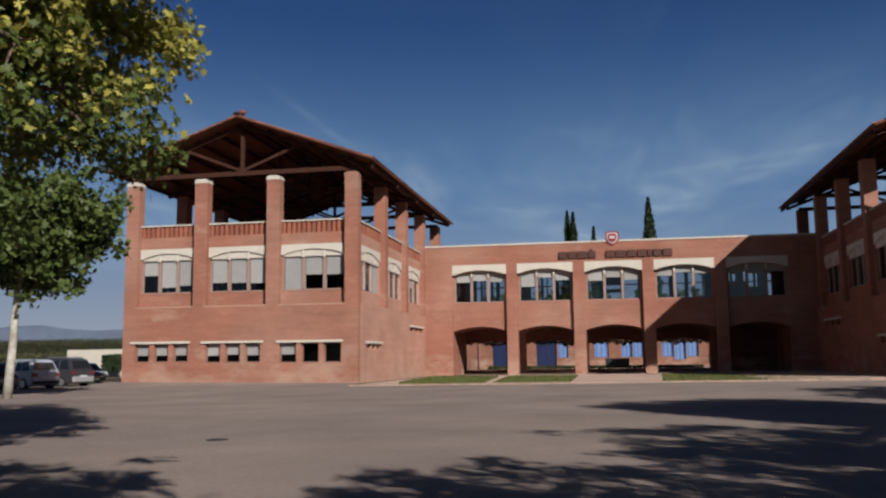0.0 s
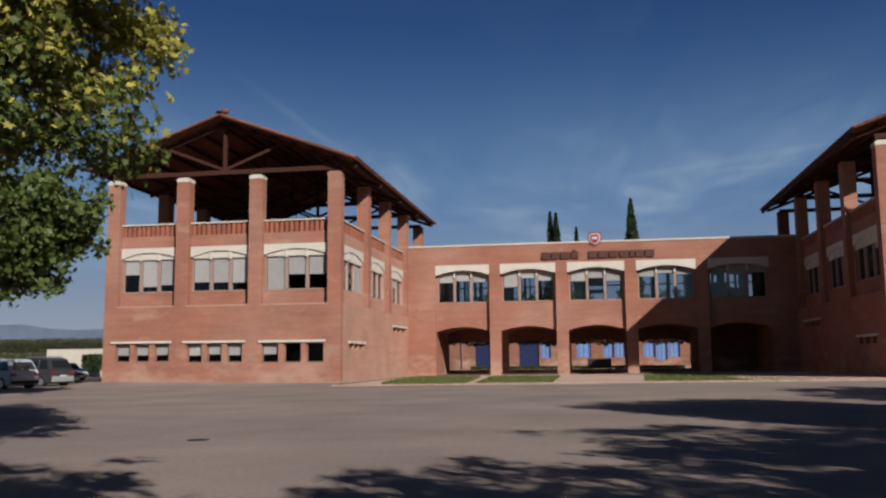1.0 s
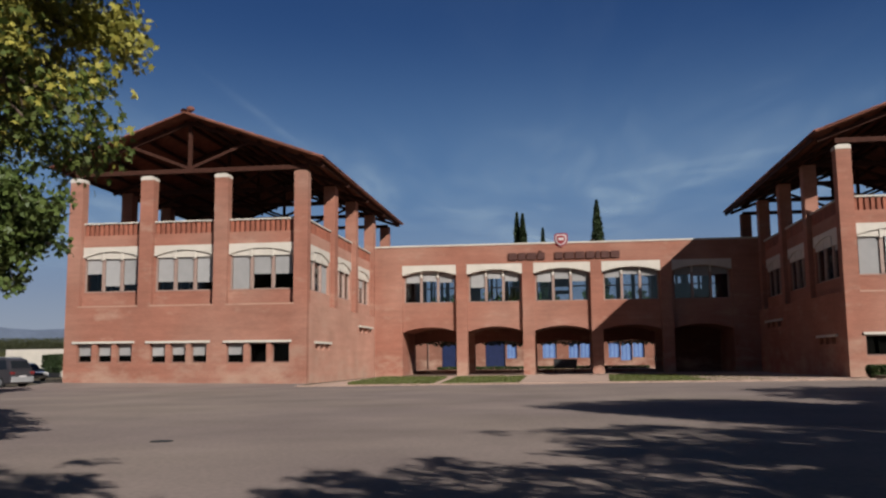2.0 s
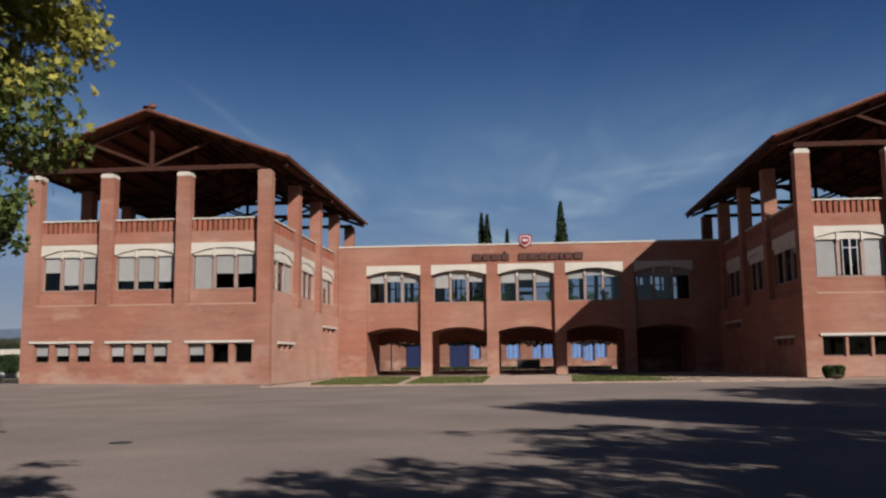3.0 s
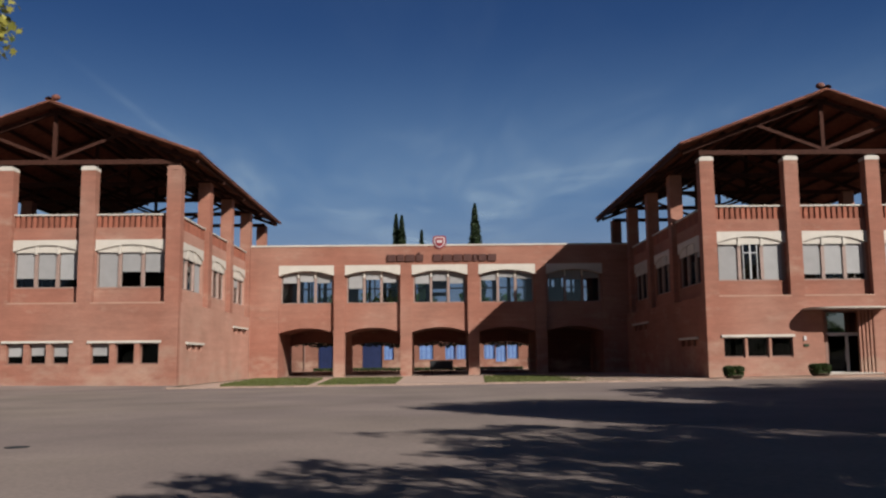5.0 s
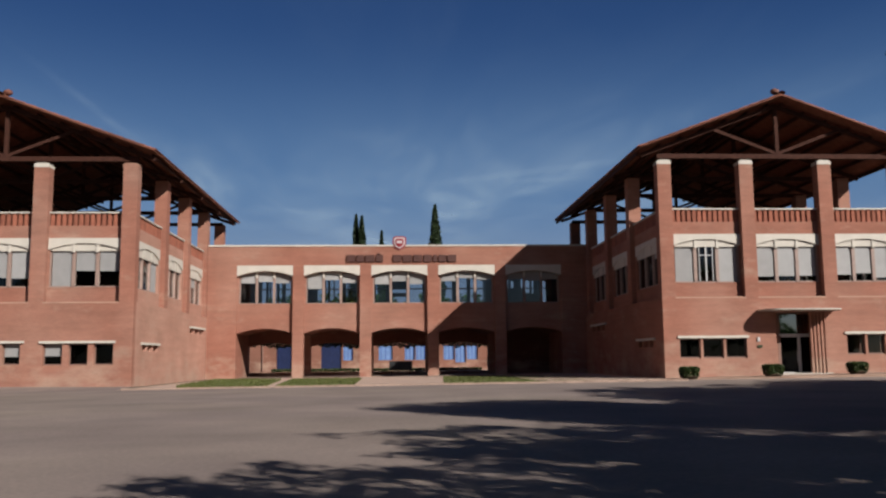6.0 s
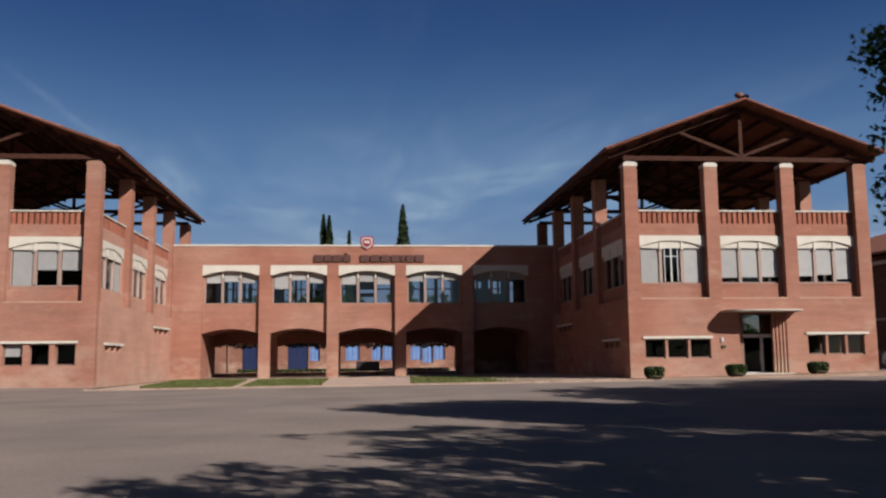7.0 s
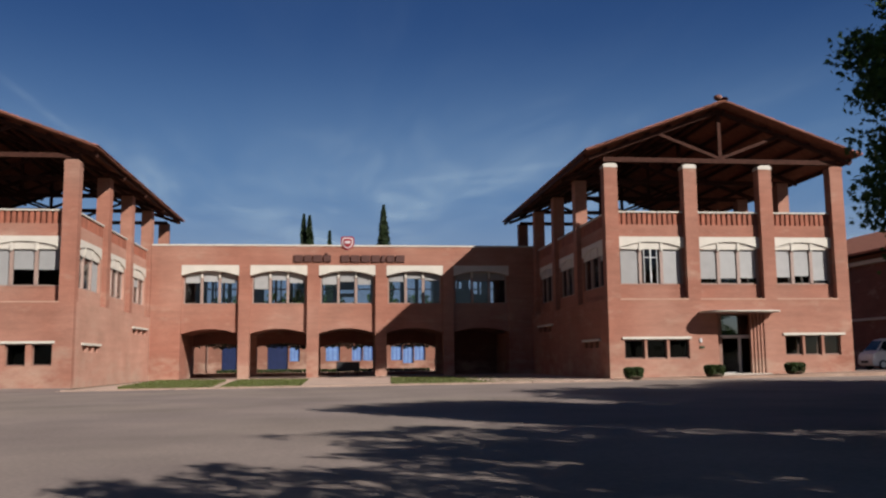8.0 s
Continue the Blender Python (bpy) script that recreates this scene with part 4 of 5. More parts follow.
box(bm, (DX0 + DX1) / 2 - 0.16, (DX0 + DX1) / 2 - 0.12, DY - 0.06, DY - 0.02, 0.9, 1.5, 0.01)
part("door_handle", bm, METAL, porch)
# upright terracotta fins: a screen over the right-hand end of the recess
bm = bmesh.new()
box(bm, -0.06, 0.06, -0.09, 0.09, 0, 3.42, 0.008)
fin = part("fin", bm, BRICK, porch, "upright terracotta fin")
fin.location = (ER - 0.02, RY + 0.10, 0.2)
for i in range(1, 5):
    share("fin", fin, porch, pose(ER - 0.02 - 0.2 * i, RY + 0.10, 0.2))
# white casement in the middle light of the first upper bay
case = thing("casement", "white cross-barred casement standing in the window", "window")
for x0, x1, z0, z1 in ((16.67, 16.71, 5.4, 7.55), (17.03, 17.11, 5.4, 7.55), (17.42, 17.46, 5.4, 7.55), (16.71, 17.03, 6.80, 6.85), (17.11, 17.42, 6.80, 6.85)):
    bm = bmesh.new()
    box(bm, x0, x1, RY + 0.435, RY + 0.475, z0, z1)
    part("bar", bm, BADGE_WHITE, case)
# canopy with a rounded front
bm = bmesh.new()
cx, hw = RX + 7.3, 2.15
pts = [(cx - hw, RY + 0.02)] + [(cx - hw * math.copysign(abs(math.cos(q)) ** 0.55, math.cos(q)), RY - 1.75 * abs(math.sin(q)) ** 0.55) for q in np.linspace(0.02, math.pi - 0.02, 25)] + [(cx + hw, RY + 0.02)]
prism(bm, pts, "z", 3.67, 3.75)
tagged(mesh_ob("entrance_canopy", bm, STONE), "thin pale canopy with rounded front over the entrance", "canopy")
# plates beside the door
for z0, z1, m_, lab in ((2.05, 2.28, BADGE_WHITE, "small white wall lamp beside the entrance"), (1.72, 1.86, LEAF_CYPRESS, "small green plaque beside the entrance")):
    bm = bmesh.new()
    box(bm, RX + 5.10, RX + (5.24 if z0 > 2 else 5.36), RY - 0.08, RY + 0.01, z0, z1, 0.01)
    tagged(mesh_ob("wall_lamp" if z0 > 2 else "plaque", bm, m_), lab, "wall lamp" if z0 > 2 else "plaque")


def potted_shrub(x, y, r):
    z = 0.13 + (x - 14.2) * 0.27 / 15.8
    root = thing("potted_shrub", "clipped rounded shrub in a low dark pot", "shrub", "shrubs before the entrance", at=(x, y, z))
    bm = bmesh.new()
    prof = [(r * 0.62, 0.0), (r * 0.78, 0.20), (r * 0.84, 0.22), (r * 0.84, 0.26), (r * 0.72, 0.26), (r * 0.70, 0.22)]
    rings = [[bm.verts.new((a * math.cos(q), a * math.sin(q), 0.6 * b)) for q in np.linspace(0, 2 * math.pi, 17)[:-1]] for a, b in prof]
    for i in range(len(prof) - 1):
        for j in range(16):
            bm.faces.new((rings[i][j], rings[i][(j + 1) % 16], rings[i + 1][(j + 1) % 16], rings[i + 1][j]))
    bm.faces.new(rings[0]), bm.faces.new(rings[-1])
    part("pot", bm, BARK_DARK, root, "low dark brown pot", True)
    rng = np.random.default_rng(int(x * 7))
    n = 9000
    d = rng.normal(size=(n, 3))
    d /= np.linalg.norm(d, axis=1)[:, None]
    d = np.sign(d) * np.abs(d) ** 0.5
    c = d * (np.array([r * 0.84, r * 0.84, 0.31]) * rng.uniform(0.35, 1.0, n)[:, None] ** 0.6) + np.array([0, 0, 0.32])
    c[:, :2] *= np.interp(c[:, 2], (0.0, 0.34), (0.76, 1.0))[:, None]      # narrower at the foot
    c = c[c[:, 2] > 0.03]
    o = new("foliage", leaf_mesh("foliage", c, 3, 0.085, LEAF_HEDGE))
    o.parent = root


potted_shrub(14.82, 44.1, 0.56)
potted_shrub(19.20, 44.2, 0.56)
potted_shrub(23.95, 44.8, 0.56)

# ---------------------------------------------------------------- sign on the parapet: plain bars and a plain badge
sign = thing("parapet_sign", "row of dark bronze sign bars fixed to the parapet", "sign")
for x0, x1, widths in ((-3.79, -0.93, (1.05, 0.92, 1.12, 0.92)), (-0.30, 4.63, (1.0, 1.1, 1.05, 1.0, 0.55, 0.92, 1.05))):
    unit = (x1 - x0) / sum(widths)
    a = x0
    for w in widths:
        bm = bmesh.new()
        box(bm, a + 0.05, a + w * unit - 0.06, YC - 0.14, YC - 0.02, 8.62, 9.15, 0.012)
        part("bar", bm, LETTER, sign)
        a += w * unit
bm = bmesh.new()
box(bm, -1.42, -1.20, YC - 0.14, YC - 0.02, 9.20, 9.30, 0.012)
part("bar", bm, LETTER, sign)
badge = thing("badge", "red and white shield badge standing on the parapet", "badge")
shape = [(0, -0.56), (0.36, -0.36), (0.52, -0.05), (0.50, 0.40), (0.30, 0.50), (-0.30, 0.50), (-0.50, 0.40), (-0.52, -0.05), (-0.36, -0.36)]
for k, (sc, y0, m_, nm) in enumerate(((1.0, -0.02, BADGE_RED, "shield"), (0.80, -0.07, BADGE_WHITE, "ring"), (0.62, -0.11, BADGE_RED, "field"))):
    bm = bmesh.new()
    prism(bm, [(0.25 + x * sc, 10.08 + z * sc) for x, z in shape], "y", YC + y0 - 0.06, YC + y0)
    part(nm, bm, m_, badge)
bm = bmesh.new()
box(bm, 0.05, 0.45, YC - 0.19, YC - 0.172, 10.03, 10.22)
part("panel", bm, BADGE_WHITE, badge)

# ---------------------------------------------------------------- passage and court behind the arcade
bm = bmesh.new()
box(bm, -0.55, 1.2, 67.3, 67.9, 0.45, 1.14, 0.03)
bench = thing("planter_box", "black rectangular planter box on legs in the arcade", "planter")
part("trough", bm, BLACK, bench)
for x in (-0.42, 0.98):
    for y in (67.35, 67.8):
        bm = bmesh.new()
        box(bm, x, x + 0.06, y, y + 0.06, 0.03, 0.45)
        part("leg", bm, BLACK, bench)
court = thing("court_building", "low brick court building with blue shutters", "building")
YD = 97.0
OPEN = [(a * 1.054, b * 1.054, 1.25 + (c - 1.25) * 1.054, 1.25 + (d - 1.25) * 1.054) for a, b, c, d in [(-12.4, -10.8, 0.3, 2.75), (-7.8, -5.7, 0.3, 3.0), (-5.55, -4.5, 1.2, 2.75), (-1.85, -0.4, 1.2, 2.75), (0.85, 1.93, 1.2, 2.75), (2.0, 3.1, 1.2, 2.75), (4.9, 6.07, 1.2, 2.75), (6.13, 7.27, 0.9, 2.75), (7.33, 8.5, 1.2, 2.75)]]
wall("wall", court, BRICK_COURT_SHADE, -24, 16, -0.5, 4.6, OPEN, lambda u, t, z: (u, YD + t, z), 0, 0.4)
bm = bmesh.new()
box(bm, -24.4, 16.4, YD - 0.5, YD + 8, 4.6, 4.8)
part("roof", bm, TILE, court)
for k, (a, b, c, d) in enumerate(OPEN):
    bm = bmesh.new()
    box(bm, a + 0.03, b - 0.03, YD + 0.20, YD + 0.26, c + 0.02, d - 0.02)
    sh = part("shutter", bm, BLUE_SHADE if k in (0, 1) else BLUE_PALE, court, "blue door painted darker for shade" if k in (0, 1) else "pale blue shutter")
    for q in range(3):
        bm = bmesh.new()
        x = a + (b - a) * (q + 0.5) / 3
        box(bm, x - 0.03, x + 0.03, YD + 0.17, YD + 0.202, c + 0.05, d - 0.05)
        part("slat", bm, BLUE_SHADE if k in (0, 1) else BLUE, sh)
bm = bmesh.new()
limb(bm, [(-14.55, YD - 0.12, 0.2), (-14.55, YD - 0.12, 4.5)], 0.09, 0.09, 8)
tagged(mesh_ob("downpipe", bm, FRAME), "slim brown downpipe on the court wall", "downpipe")


def hedge(x0, x1, y, w, h, seed, n, label, leaf=0.12, z=0.0, material=None, outline=BLADE):
    rng = np.random.default_rng(seed)
    c = np.stack([rng.uniform(x0, x1, n), y + rng.uniform(-w, w, n), z + h * np.sqrt(rng.uniform(0.02, 1, n)) * (1 + 0.08 * np.sin(rng.uniform(0, 6, n)))], 1)
    return tagged(new("hedge", leaf_mesh("hedge", c, seed, leaf, material or LEAF_HEDGE, outline)), label, "hedge", kind="stuff")


hedge(-13, 9, 93.0, 0.4, 0.36, 71, 9000, "low clipped hedge in the court")

# dark leaves added in place of the jagged shadow over the rear arches
rng = np.random.default_rng(91)
n = 9000
x = rng.uniform(-12.2, 12.6, n)
drop = 0.20 + 0.16 * np.sin(x * 2.1) * np.sin(x * 0.83 + 1) + 0.14 * np.sin(x * 5.3) ** 2
c = np.stack([x, YB + 0.14 + rng.uniform(0, 0.18, n), 2.98 - (0.36 + drop) * rng.uniform(0, 1, n)], 1)
tagged(new("ivy", leaf_mesh("ivy", c, 92, 0.14, LEAF_CYPRESS)), "dark leaf fringe added for the jagged shadow at the rear arches", "ivy", kind="stuff")
# dark bush added in place of a diagonal shadow in the court
n = 5000
d = rng.normal(size=(n, 3))
d /= np.linalg.norm(d, axis=1)[:, None]
c = d * np.array([1.5, 0.8, 1.25]) * rng.uniform(0.6, 1.05, n)[:, None] + np.array([10.4, 86.5, 1.0])
c = c[c[:, 2] > 0.03]
tagged(new("bush", leaf_mesh("bush", c, 93, 0.16, LEAF_CYPRESS)), "dark leaf mass added for a diagonal shadow in the court", "bush")

# ---------------------------------------------------------------- distance
bm = bmesh.new()
n = 90
prev = None
rng = random.Random(4)
for i in range(n + 1):
    x = -4200 + 8400 * i / n
    y = math.sqrt(max(4350 ** 2 - x * x, 1.0)) if abs(x) < 4300 else 10
    h = 138 + 40 * math.sin(i * 0.31 + 1) + 25 * math.sin(i * 0.83) + rng.uniform(-8, 8)
    cur = (bm.verts.new((x, y, -5)), bm.verts.new((x * 0.985, y * 0.985, h * 0.6)), bm.verts.new((x, y, h)))
    if prev:
        bm.faces.new((prev[0], cur[0], cur[1], prev[1]))
        bm.faces.new((prev[1], cur[1], cur[2], prev[2]))
    prev = cur
# the blue of distance haze is painted into the hills' base colour
HILL = mat("haze_painted_hills", (0.072, 0.088, 0.122), 1.0, scale=0.004, amount=0.12, fine=0.02)
tagged(mesh_ob("backdrop", bm, HILL), "hills on the horizon, haze painted into their blue", "hills", kind="structure")
hedge(-190, -62, 150, 6, 5.3, 81, 190000, "far rows of dark green vines", 0.20, 0, LEAF_VINE, SPRIG)
hedge(-120, -46, 112, 3, 2.5, 83, 110000, "far rows of drying olive-green vines", 0.17, 0, LEAF_VINE_DRY, SPRIG)
hedge(-50.9, -49.3, 82, 0.7, 1.9, 85, 3500, "dark shrub beside the wing", 0.2, 0, LEAF_CYPRESS)
bm = bmesh.new()
box(bm, -56.6, -44.5, 84, 84.4, -0.4, 2.62, 0.02)
tagged(mesh_ob("boundary_wall", bm, WHITE), "long low white rendered wall", "wall")

# wall colour is darkened to stand for the shade it lies in
barn = thing("side_building", "brick building darkened for shade, with terracotta tiled eaves", "building")
bm = bmesh.new()
prism(bm, [(43, -0.3), (62, -0.3), (62, 9.45), (52.5, 13.1), (43, 9.45)], "y", 58, 84)
part("wall", bm, BRICK_DARK_SHADE, barn)
bm = bmesh.new()
prism(bm, [(41.6, 9.4), (52.5, 13.2), (63.4, 9.4), (63.4, 9.6), (52.5, 13.4), (41.6, 9.6)], "y", 57.0, 85.0)
part("roof", bm, TILE, barn)
bm = bmesh.new()
box(bm, 42.6, 43.0, 58, 84, 8.7, 9.0)
part("cornice", bm, WHITE, barn)
bm = bmesh.new()
box(bm, 42.8, 43.0, 58, 84, 4.1, 4.3)
part("band", bm, STONE, barn)


# ---------------------------------------------------------------- parked vehicles
def car(at, turn, paint, label, length=4.4, height=1.55, van=False, bumper=None):
    """A parked car; its nose points along local +x."""
    root = thing("car", label, "car", "parked cars")
    L, H, Wd = length / 2, height, 0.9
    belt = 0.58 * H
    low = [(-L, 0.42), (-L + 0.03, 0.30), (-L + 0.25, 0.22), (L - 0.25, 0.22), (L - 0.02, 0.34), (L, 0.55), (L - 0.10, belt - 0.18), (L - 0.9 if not van else L - 0.35, belt), (-L + 0.10, belt + 0.04), (-L + 0.01, belt - 0.10)]
    bm = bmesh.new()
    prism(bm, low, "y", -Wd, Wd)
    bmesh.ops.bevel(bm, geom=list(bm.edges), offset=0.06, segments=2, affect="EDGES")
    body = part("body", bm, paint, root)
    fr = L - 0.95 if not van else L - 0.4
    cab = [(fr, belt - 0.01), (fr - 0.75, H - 0.06), (fr - 1.1, H), (-L + 0.75, H - 0.03), (-L + 0.42, H - 0.12), (-L + 0.08, belt)]
    bm = bmesh.new()
    lo = [bm.verts.new((x, -Wd + 0.05 + (z - belt) * 0.28, z)) for x, z in cab]
    hi = [bm.verts.new((x, Wd - 0.05 - (z - belt) * 0.28, z)) for x, z in cab]
    bm.faces.new(lo), bm.faces.new(hi)
    for i in range(len(cab)):
        j = (i + 1) % len(cab)
        bm.faces.new((lo[i], lo[j], hi[j], hi[i]))
    bmesh.ops.bevel(bm, geom=list(bm.edges), offset=0.05, segments=2, affect="EDGES")
    part("cabin", bm, paint, root)
    # windows as thin dark panes set just proud of the cabin
    def pane(pts):
        bm = bmesh.new()
        vs = [bm.verts.new(p) for p in pts]
        f = bm.faces.new(vs)
        r = bmesh.ops.extrude_face_region(bm, geom=[f])
        f.normal_update()
        nrm = f.normal * 0.012
        for v in r["geom"]:
            if isinstance(v, bmesh.types.BMVert):
                v.co -= nrm
        part("window", bm, CAR_GLASS, root)
    def yy(z, k):
        return k * (Wd - 0.05 - (z - belt) * 0.28 + 0.008)
    zt, zb = H - 0.16, belt + 0.06
    for k in (-1, 1):
        for x0, x1, x2, x3 in ((fr - 0.22, fr - 0.72, fr - 1.45, fr - 1.45), (fr - 1.53, fr - 1.53, -L + 1.25, -L + 1.2), (-L + 1.12, -L + 1.16, -L + 0.62, -L + 0.36)):
            pane([(x0, yy(zb, k), zb), (x1, yy(zt, k), zt), (x2, yy(zt, k), zt), (x3, yy(zb, k), zb)])
    pane([(-L + 0.13, -0.70, belt + 0.10), (-L + 0.37, -0.60, H - 0.2), (-L + 0.37, 0.60, H - 0.2), (-L + 0.13, 0.70, belt + 0.10)])
    pane([(fr - 0.08, -0.72, belt + 0.09), (fr - 0.67, -0.60, H - 0.12), (fr - 0.67, 0.60, H - 0.12), (fr - 0.08, 0.72, belt + 0.09)])
    for x in (-L + 0.82, L - 0.85):
        for k in (-1, 1):
            bm = bmesh.new()
            bmesh.ops.create_cone(bm, cap_ends=True, segments=20, radius1=0.33, radius2=0.33, depth=0.22, matrix=pose(x, k * (Wd - 0.10), 0.33, 90))
            wheel = part("wheel", bm, BLACK, root)
            bm = bmesh.new()
            bmesh.ops.create_cone(bm, cap_ends=True, segments=14, radius1=0.21, radius2=0.19, depth=0.03, matrix=pose(x, k * (Wd + 0.02), 0.33, 90))
            part("rim", bm, METAL, wheel)
    for k in (-1, 1):
        bm = bmesh.new()
        box(bm, -L - 0.02, -L + 0.16, k * 0.72 - 0.16, k * 0.72 + 0.16, belt - 0.26, belt - 0.08, 0.02)
        part("tail_light", bm, TAIL, root)
        bm = bmesh.new()
        box(bm, L - 0.22, L + 0.005, k * 0.64 - 0.18, k * 0.64 + 0.18, 0.58, 0.72, 0.02)
        part("headlight", bm, BADGE_WHITE, root)
    bm = bmesh.new()
    box(bm, -L - 0.03, -L + 0.1, -0.82, 0.82, 0.32, 0.50 if not bumper else 0.66, 0.03)
    part("bumper", bm, bumper or (BLACK if not van else paint), root)
    bm = bmesh.new()
    box(bm, -L - 0.025, -L + 0.05, -0.26, 0.26, 0.62, 0.73)
    part("number_plate", bm, BADGE_WHITE, root)
    for k in (-1, 1):
        bm = bmesh.new()
        box(bm, fr - 0.42, fr - 0.26, k * (Wd + 0.09) - 0.10, k * (Wd + 0.09) + 0.10, belt + 0.02, belt + 0.17, 0.03)
        part("mirror", bm, paint, root)
        for x in (fr - 1.35, fr - 2.30):
            bm = bmesh.new()
            box(bm, x - 0.10, x + 0.10, k * (Wd + 0.005) - 0.02, k * (Wd + 0.005) + 0.02, belt - 0.16, belt - 0.12, 0.008)
            part("door_handle", bm, METAL if bumper else paint, root)
        if bumper or van:
            bm = bmesh.new()
            bar_y = k * (Wd - 0.30)
            beam(bm, (fr - 1.2, bar_y, H + 0.03), (-L + 0.75, bar_y, H + 0.02), 0.04, 0.05)
            part("roof_rail", bm, METAL, root)
    bm = bmesh.new()
    box(bm, L - 0.10, L + 0.015, -0.44, 0.44, 0.44, 0.62, 0.02)
    part("grille", bm, BLACK, root)
    root.matrix_basis = pose(*at, 0, 0, turn)
    return root


def paintwork(name, base, rough=0.25, metal=0.5):
    m = mat(name, base, rough, metal, scale=3, amount=0.06, fine=60, fine_amount=0.03, spec=0.5)
    m.node_tree.nodes["Principled BSDF"].inputs["Coat Weight"].default_value = 0.25
    return m


CAR_GLASS = mat("car_glass", (0.012, 0.014, 0.017), 0.08, scale=5, amount=0.05, spec=0.6)
TAIL = mat("tail_light_red", (0.14, 0.02, 0.02), 0.2, scale=5, amount=0.1, spec=0.6)
SILVER, SLATE, MAROON, GREYCAR, WHITECAR = (paintwork(*a) for a in (("silver_paint", (0.45, 0.44, 0.44)), ("slate_paint", (0.31, 0.33, 0.37), 0.4, 0.0), ("maroon_paint", (0.05, 0.02, 0.024)), ("dark_grey_paint", (0.052, 0.048, 0.054), 0.3, 0.3), ("white_paint_car", (0.5, 0.5, 0.52), 0.3, 0.0)))
# the silver bumper paints the sun's glare on the estate's tail
car((-34.1, 49.6, gz(-40) + 0.02), 166, GREYCAR, "dark grey estate car parked on the forecourt, silver bumper for sun glare", 4.6, 1.80, bumper=SILVER)
car((-33.3, 45.4, gz(-40) + 0.02), 160, SLATE, "pale slate blue hatchback parked on the forecourt", 4.2, 1.72)
car((-30.5, 38.3, gz(-40) + 0.02), 152, MAROON, "dark maroon car parked on the forecourt", 4.3, 1.55)
car((-43.1, 66.6, gz(-40) + 0.02), -30, SILVER, "silver car parked facing the wing", 4.3, 1.45)
car((39.6, 59.6, gz(40) + 0.03), 180, WHITECAR, "white van parked beside the wing", 4.9, 2.15, True)

# ---------------------------------------------------------------- high thin cloud
bm = bmesh.new()
nx, ny = 2, 2
vs = [bm.verts.new(p) for p in ((-4500, 250, 320), (4500, 250, 320), (4500, 4400, 320), (-4500, 4400, 320))]
bm.faces.new(vs)
CLOUD = bpy.data.materials.new("cirrus")
CLOUD.use_nodes = True
n_, l_ = CLOUD.node_tree.nodes, CLOUD.node_tree.links
n_.remove(n_["Principled BSDF"])
geo = n_.new("ShaderNodeNewGeometry")
def _noise(scale, detail, stretch, turn, lo, hi):
    mp = n_.new("ShaderNodeMapping")
    mp.inputs["Rotation"].default_value = (0, 0, radians(turn))
    mp.inputs["Scale"].default_value = stretch
    no = n_.new("ShaderNodeTexNoise")
    no.inputs["Scale"].default_value, no.inputs["Detail"].default_value, no.inputs["Roughness"].default_value = scale, detail, 0.6
    no.inputs["Distortion"].default_value = 0.6
    mr = n_.new("ShaderNodeMapRange")
    mr.interpolation_type = "SMOOTHSTEP"
    mr.inputs["From Min"].default_value, mr.inputs["From Max"].default_value = lo, hi
    l_.new(geo.outputs["Position"], mp.inputs["Vector"])
    l_.new(mp.outputs[0], no.inputs["Vector"])
    l_.new(no.outputs[0], mr.inputs["Value"])
    return mr.outputs[0]
wisps = _noise(0.0060, 6, (1.0, 0.32, 1), 35, 0.40, 0.85)
veil = _noise(0.0021, 4, (1.2, 0.5, 1), 15, 0.36, 0.72)
mul = n_.new("ShaderNodeMath")
mul.operation = "MULTIPLY"
l_.new(wisps, mul.inputs[0])
l_.new(veil, mul.inputs[1])
mad = n_.new("ShaderNodeMath")
mad.operation = "MULTIPLY_ADD"
mad.inputs[1].default_value = 0.52
low = n_.new("ShaderNodeMapRange")
low.interpolation_type = "SMOOTHSTEP"
low.inputs["From Min"].default_value, low.inputs["From Max"].default_value, low.inputs["To Min"].default_value = 1000, 1700, 0.05
bank = n_.new("ShaderNodeMath")
bank.operation = "MULTIPLY"
l_.new(mul.outputs[0], bank.inputs[0])
l_.new(low.outputs[0], bank.inputs[1])
l_.new(bank.outputs[0], mad.inputs[0])
sm = n_.new("ShaderNodeMath")
sm.operation = "MULTIPLY"
sm.inputs[1].default_value = 0.13
l_.new(veil, sm.inputs[0])
drift = n_.new("ShaderNodeMath")
drift.operation = "MULTIPLY"
l_.new(sm.outputs[0], drift.inputs[0])
l_.new(low.outputs[0], drift.inputs[1])
l_.new(drift.outputs[0], mad.inputs[2])
far = n_.new("ShaderNodeVectorMath")
far.operation = "LENGTH"
l_.new(geo.outputs["Position"], far.inputs[0])
thick = n_.new("ShaderNodeMapRange")
thick.interpolation_type = "SMOOTHSTEP"
thick.inputs["From Min"].default_value, thick.inputs["From Max"].default_value, thick.inputs["To Max"].default_value = 900, 2600, 0.08
l_.new(far.outputs["Value"], thick.inputs["Value"])
l_.new(far.outputs["Value"], low.inputs["Value"])
both = n_.new("ShaderNodeMath")
l_.new(mad.outputs[0], both.inputs[0])
l_.new(thick.outputs[0], both.inputs[1])


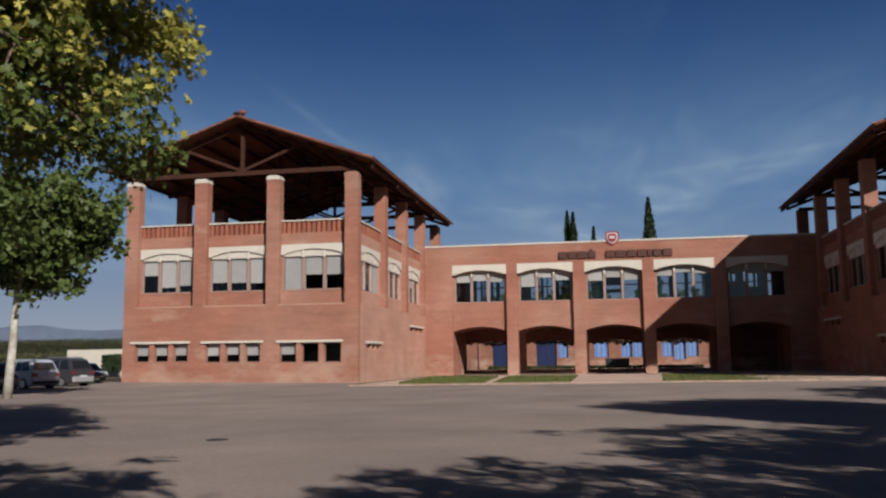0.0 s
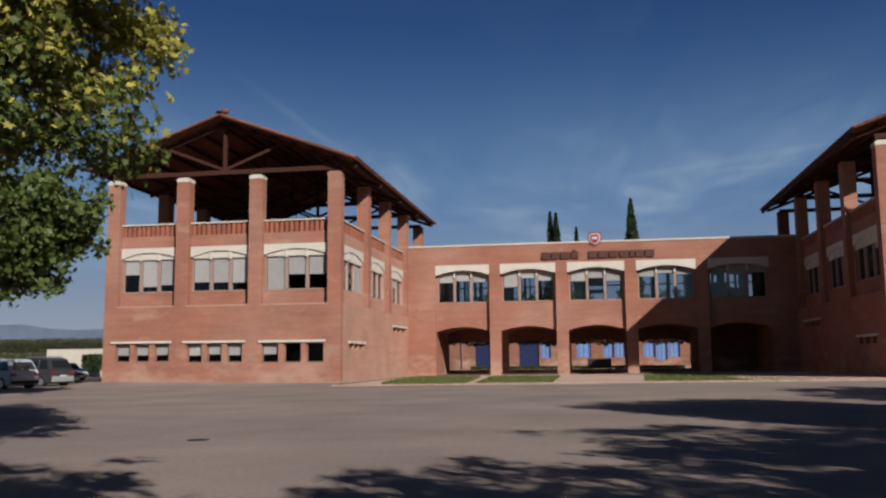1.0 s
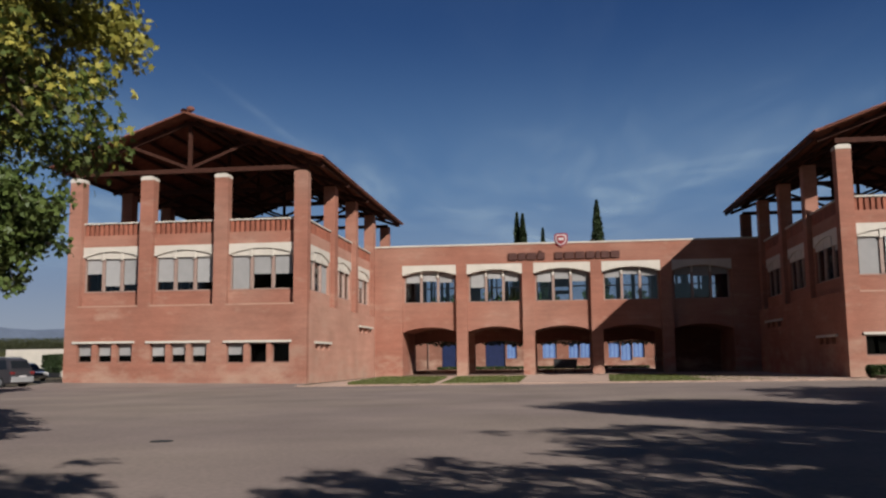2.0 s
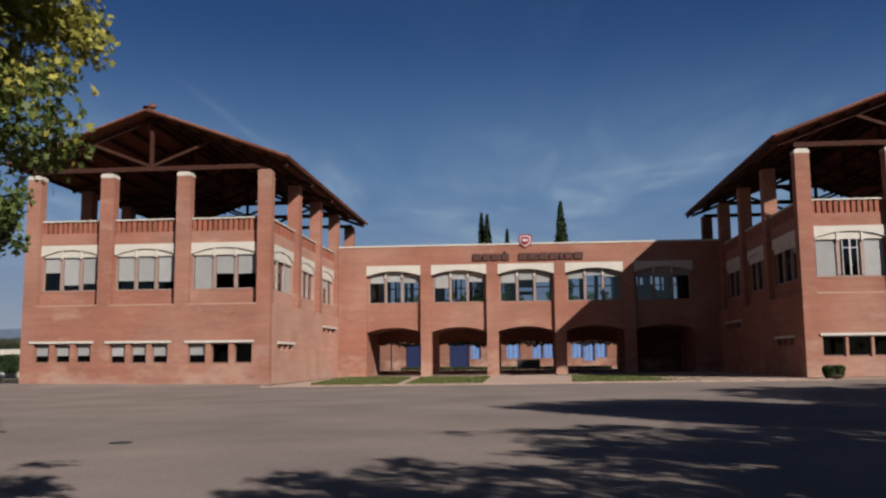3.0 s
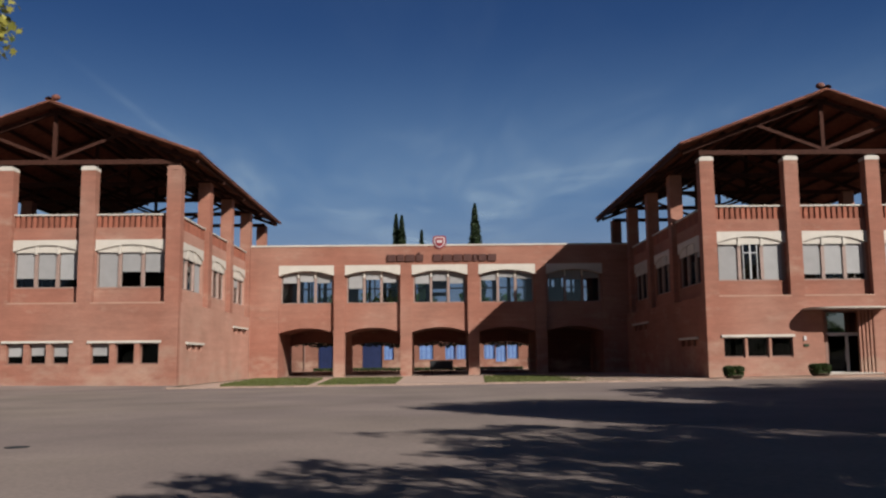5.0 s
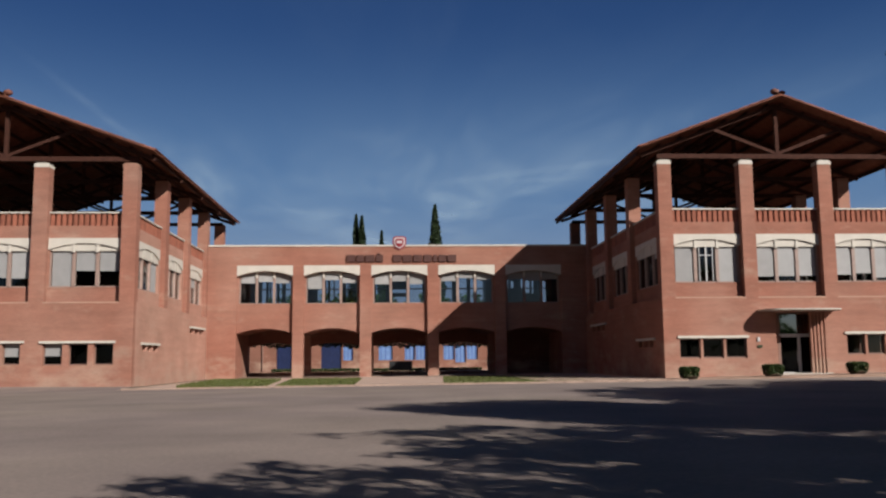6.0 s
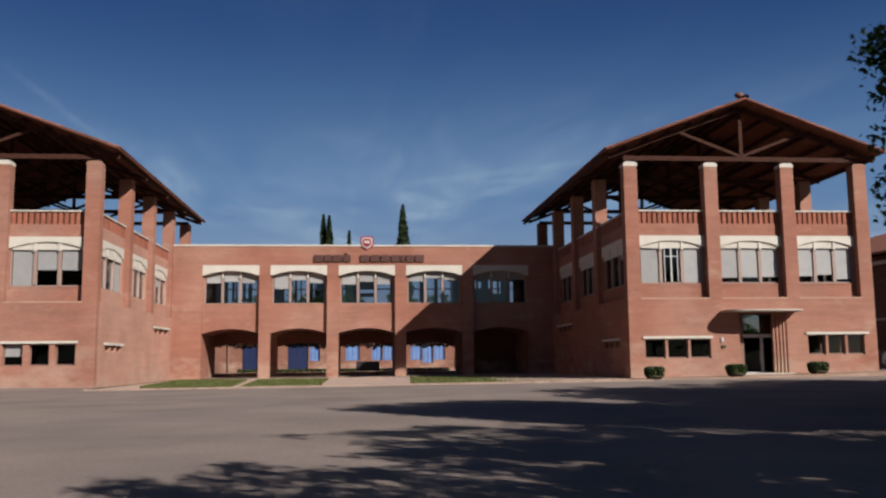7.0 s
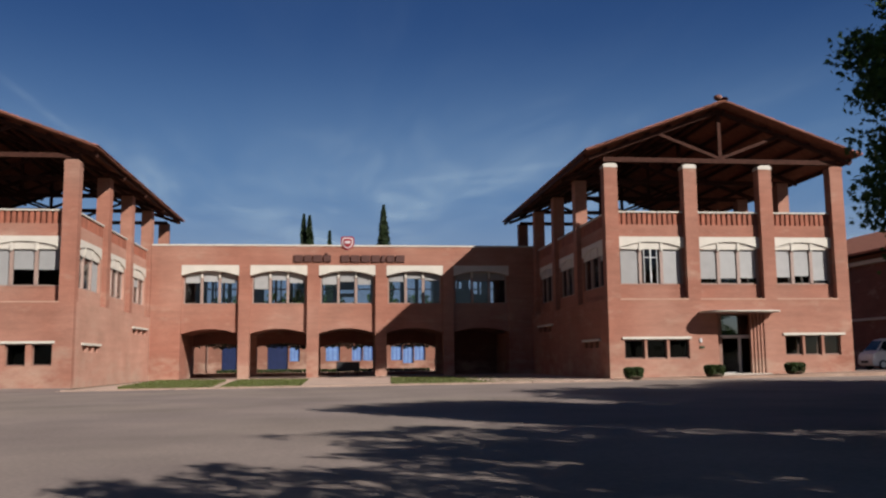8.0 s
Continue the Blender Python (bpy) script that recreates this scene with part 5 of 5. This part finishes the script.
def streak(a, b, width, strength, taper):
    """A soft-edged band of ice cloud from a to b, ragged along its length."""
    a, b = Vector((*a, 0)), Vector((*b, 0))
    along = (b - a).normalized()
    side = Vector((-along.y, along.x, 0))

    def measure_along(axis, origin):
        dot = n_.new("ShaderNodeVectorMath")
        dot.operation = "DOT_PRODUCT"
        dot.inputs[1].default_value = axis
        l_.new(geo.outputs["Position"], dot.inputs[0])
        off = n_.new("ShaderNodeMath")
        off.operation = "SUBTRACT"
        off.inputs[1].default_value = axis.dot(origin)
        l_.new(dot.outputs["Value"], off.inputs[0])
        mag = n_.new("ShaderNodeMath")
        mag.operation = "ABSOLUTE"
        l_.new(off.outputs[0], mag.inputs[0])
        return mag.outputs[0]

    def fall(value, start, end, top):
        mr = n_.new("ShaderNodeMapRange")
        mr.interpolation_type = "SMOOTHSTEP"
        mr.inputs["From Min"].default_value, mr.inputs["From Max"].default_value = start, end
        mr.inputs["To Min"].default_value, mr.inputs["To Max"].default_value = top, 0.0
        l_.new(value, mr.inputs["Value"])
        return mr.outputs[0]

    def times(p, q):
        m = n_.new("ShaderNodeMath")
        m.operation = "MULTIPLY"
        l_.new(p, m.inputs[0])
        l_.new(q, m.inputs[1])
        return m.outputs[0]

    half = (b - a).length / 2
    band = times(fall(measure_along(side, a), 0.0, width, strength), fall(measure_along(along, (a + b) / 2), half * (1 - taper), half, 1.0))
    return times(band, _noise(0.012, 4, (1.0, 0.4, 1), 0, 0.22, 0.62))


# an old, spreading contrail, and wisps over the link block
total = both
for cloud in (streak((-900, 700), (-300, 2400), 520.0, 0.07, 0.8), streak((-388, 800), (-348, 2260), 11.0, 0.045, 0.5), streak((-384, 960), (-380, 1300), 13.0, 0.05, 0.7), streak((-374, 1150), (-330, 1500), 60.0, 0.06, 0.8),
              streak((20, 1610), (420, 1340), 40.0, 0.075, 0.6), streak((150, 1560), (460, 1500), 34.0, 0.07, 0.7), streak((176, 1500), (214, 2050), 10.0, 0.045, 0.7)):
    add = n_.new("ShaderNodeMath")
    l_.new(total.outputs[0], add.inputs[0])
    l_.new(cloud, add.inputs[1])
    total = add
tr, tl, mx = n_.new("ShaderNodeBsdfTransparent"), n_.new("ShaderNodeBsdfTranslucent"), n_.new("ShaderNodeMixShader")
tl.inputs[0].default_value = (0.43, 0.55, 0.62, 1)
fade = n_.new("ShaderNodeMapRange")
fade.interpolation_type = "SMOOTHSTEP"
fade.inputs["From Min"].default_value, fade.inputs["From Max"].default_value = 2400, 4200
fade.inputs["To Min"].default_value, fade.inputs["To Max"].default_value = 1.0, 0.0
l_.new(far.outputs["Value"], fade.inputs["Value"])
thin = n_.new("ShaderNodeMath")
thin.operation = "MULTIPLY"
l_.new(total.outputs[0], thin.inputs[0])
l_.new(fade.outputs[0], thin.inputs[1])
l_.new(thin.outputs[0], mx.inputs[0])
l_.new(tr.outputs[0], mx.inputs[1])
l_.new(tl.outputs[0], mx.inputs[2])
l_.new(mx.outputs[0], n_["Material Output"].inputs[0])
tagged(mesh_ob("cirrus_cloud", bm, CLOUD), "faint streaks of high white cirrus", "cloud", kind="structure")

# a glowing shell that paints the horizon's pale haze and the sky's blue
SKY_GLOW = bpy.data.materials.new("glowing_sky_haze")
SKY_GLOW.use_nodes = True
n_, l_ = SKY_GLOW.node_tree.nodes, SKY_GLOW.node_tree.links
n_.remove(n_["Principled BSDF"])
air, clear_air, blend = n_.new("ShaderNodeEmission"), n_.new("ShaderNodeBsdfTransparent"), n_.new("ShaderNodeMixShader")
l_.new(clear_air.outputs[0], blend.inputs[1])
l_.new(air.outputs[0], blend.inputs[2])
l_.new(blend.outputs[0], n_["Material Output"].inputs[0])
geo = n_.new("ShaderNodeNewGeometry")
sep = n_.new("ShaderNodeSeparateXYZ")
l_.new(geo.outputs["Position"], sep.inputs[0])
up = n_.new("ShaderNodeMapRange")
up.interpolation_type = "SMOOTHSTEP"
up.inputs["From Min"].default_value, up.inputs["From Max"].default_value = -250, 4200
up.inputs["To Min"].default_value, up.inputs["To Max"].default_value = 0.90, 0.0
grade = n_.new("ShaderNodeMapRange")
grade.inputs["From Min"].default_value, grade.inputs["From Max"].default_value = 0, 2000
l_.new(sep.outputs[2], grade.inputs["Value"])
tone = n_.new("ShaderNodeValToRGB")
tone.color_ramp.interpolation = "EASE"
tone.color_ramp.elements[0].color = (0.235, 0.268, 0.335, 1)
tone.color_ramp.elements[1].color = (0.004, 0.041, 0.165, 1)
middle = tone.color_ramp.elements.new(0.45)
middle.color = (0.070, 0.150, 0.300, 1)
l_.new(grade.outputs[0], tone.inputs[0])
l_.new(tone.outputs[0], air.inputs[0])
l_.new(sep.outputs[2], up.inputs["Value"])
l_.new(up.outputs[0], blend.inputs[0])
bm = bmesh.new()
prev = None
for i in range(49):
    a = math.pi * (-0.02 + 1.04 * i / 48)
    cur = [bm.verts.new((4600 * math.cos(a), 4600 * math.sin(a), z)) for z in (-60, 1400, 2800, 4220)]
    if prev:
        for q in range(3):
            bm.faces.new((prev[q], prev[q + 1], cur[q + 1], cur[q]))
    prev = cur
tagged(mesh_ob("backdrop", bm, SKY_GLOW, True), "glowing shell painted with the sky's haze and blue", "haze", kind="structure")
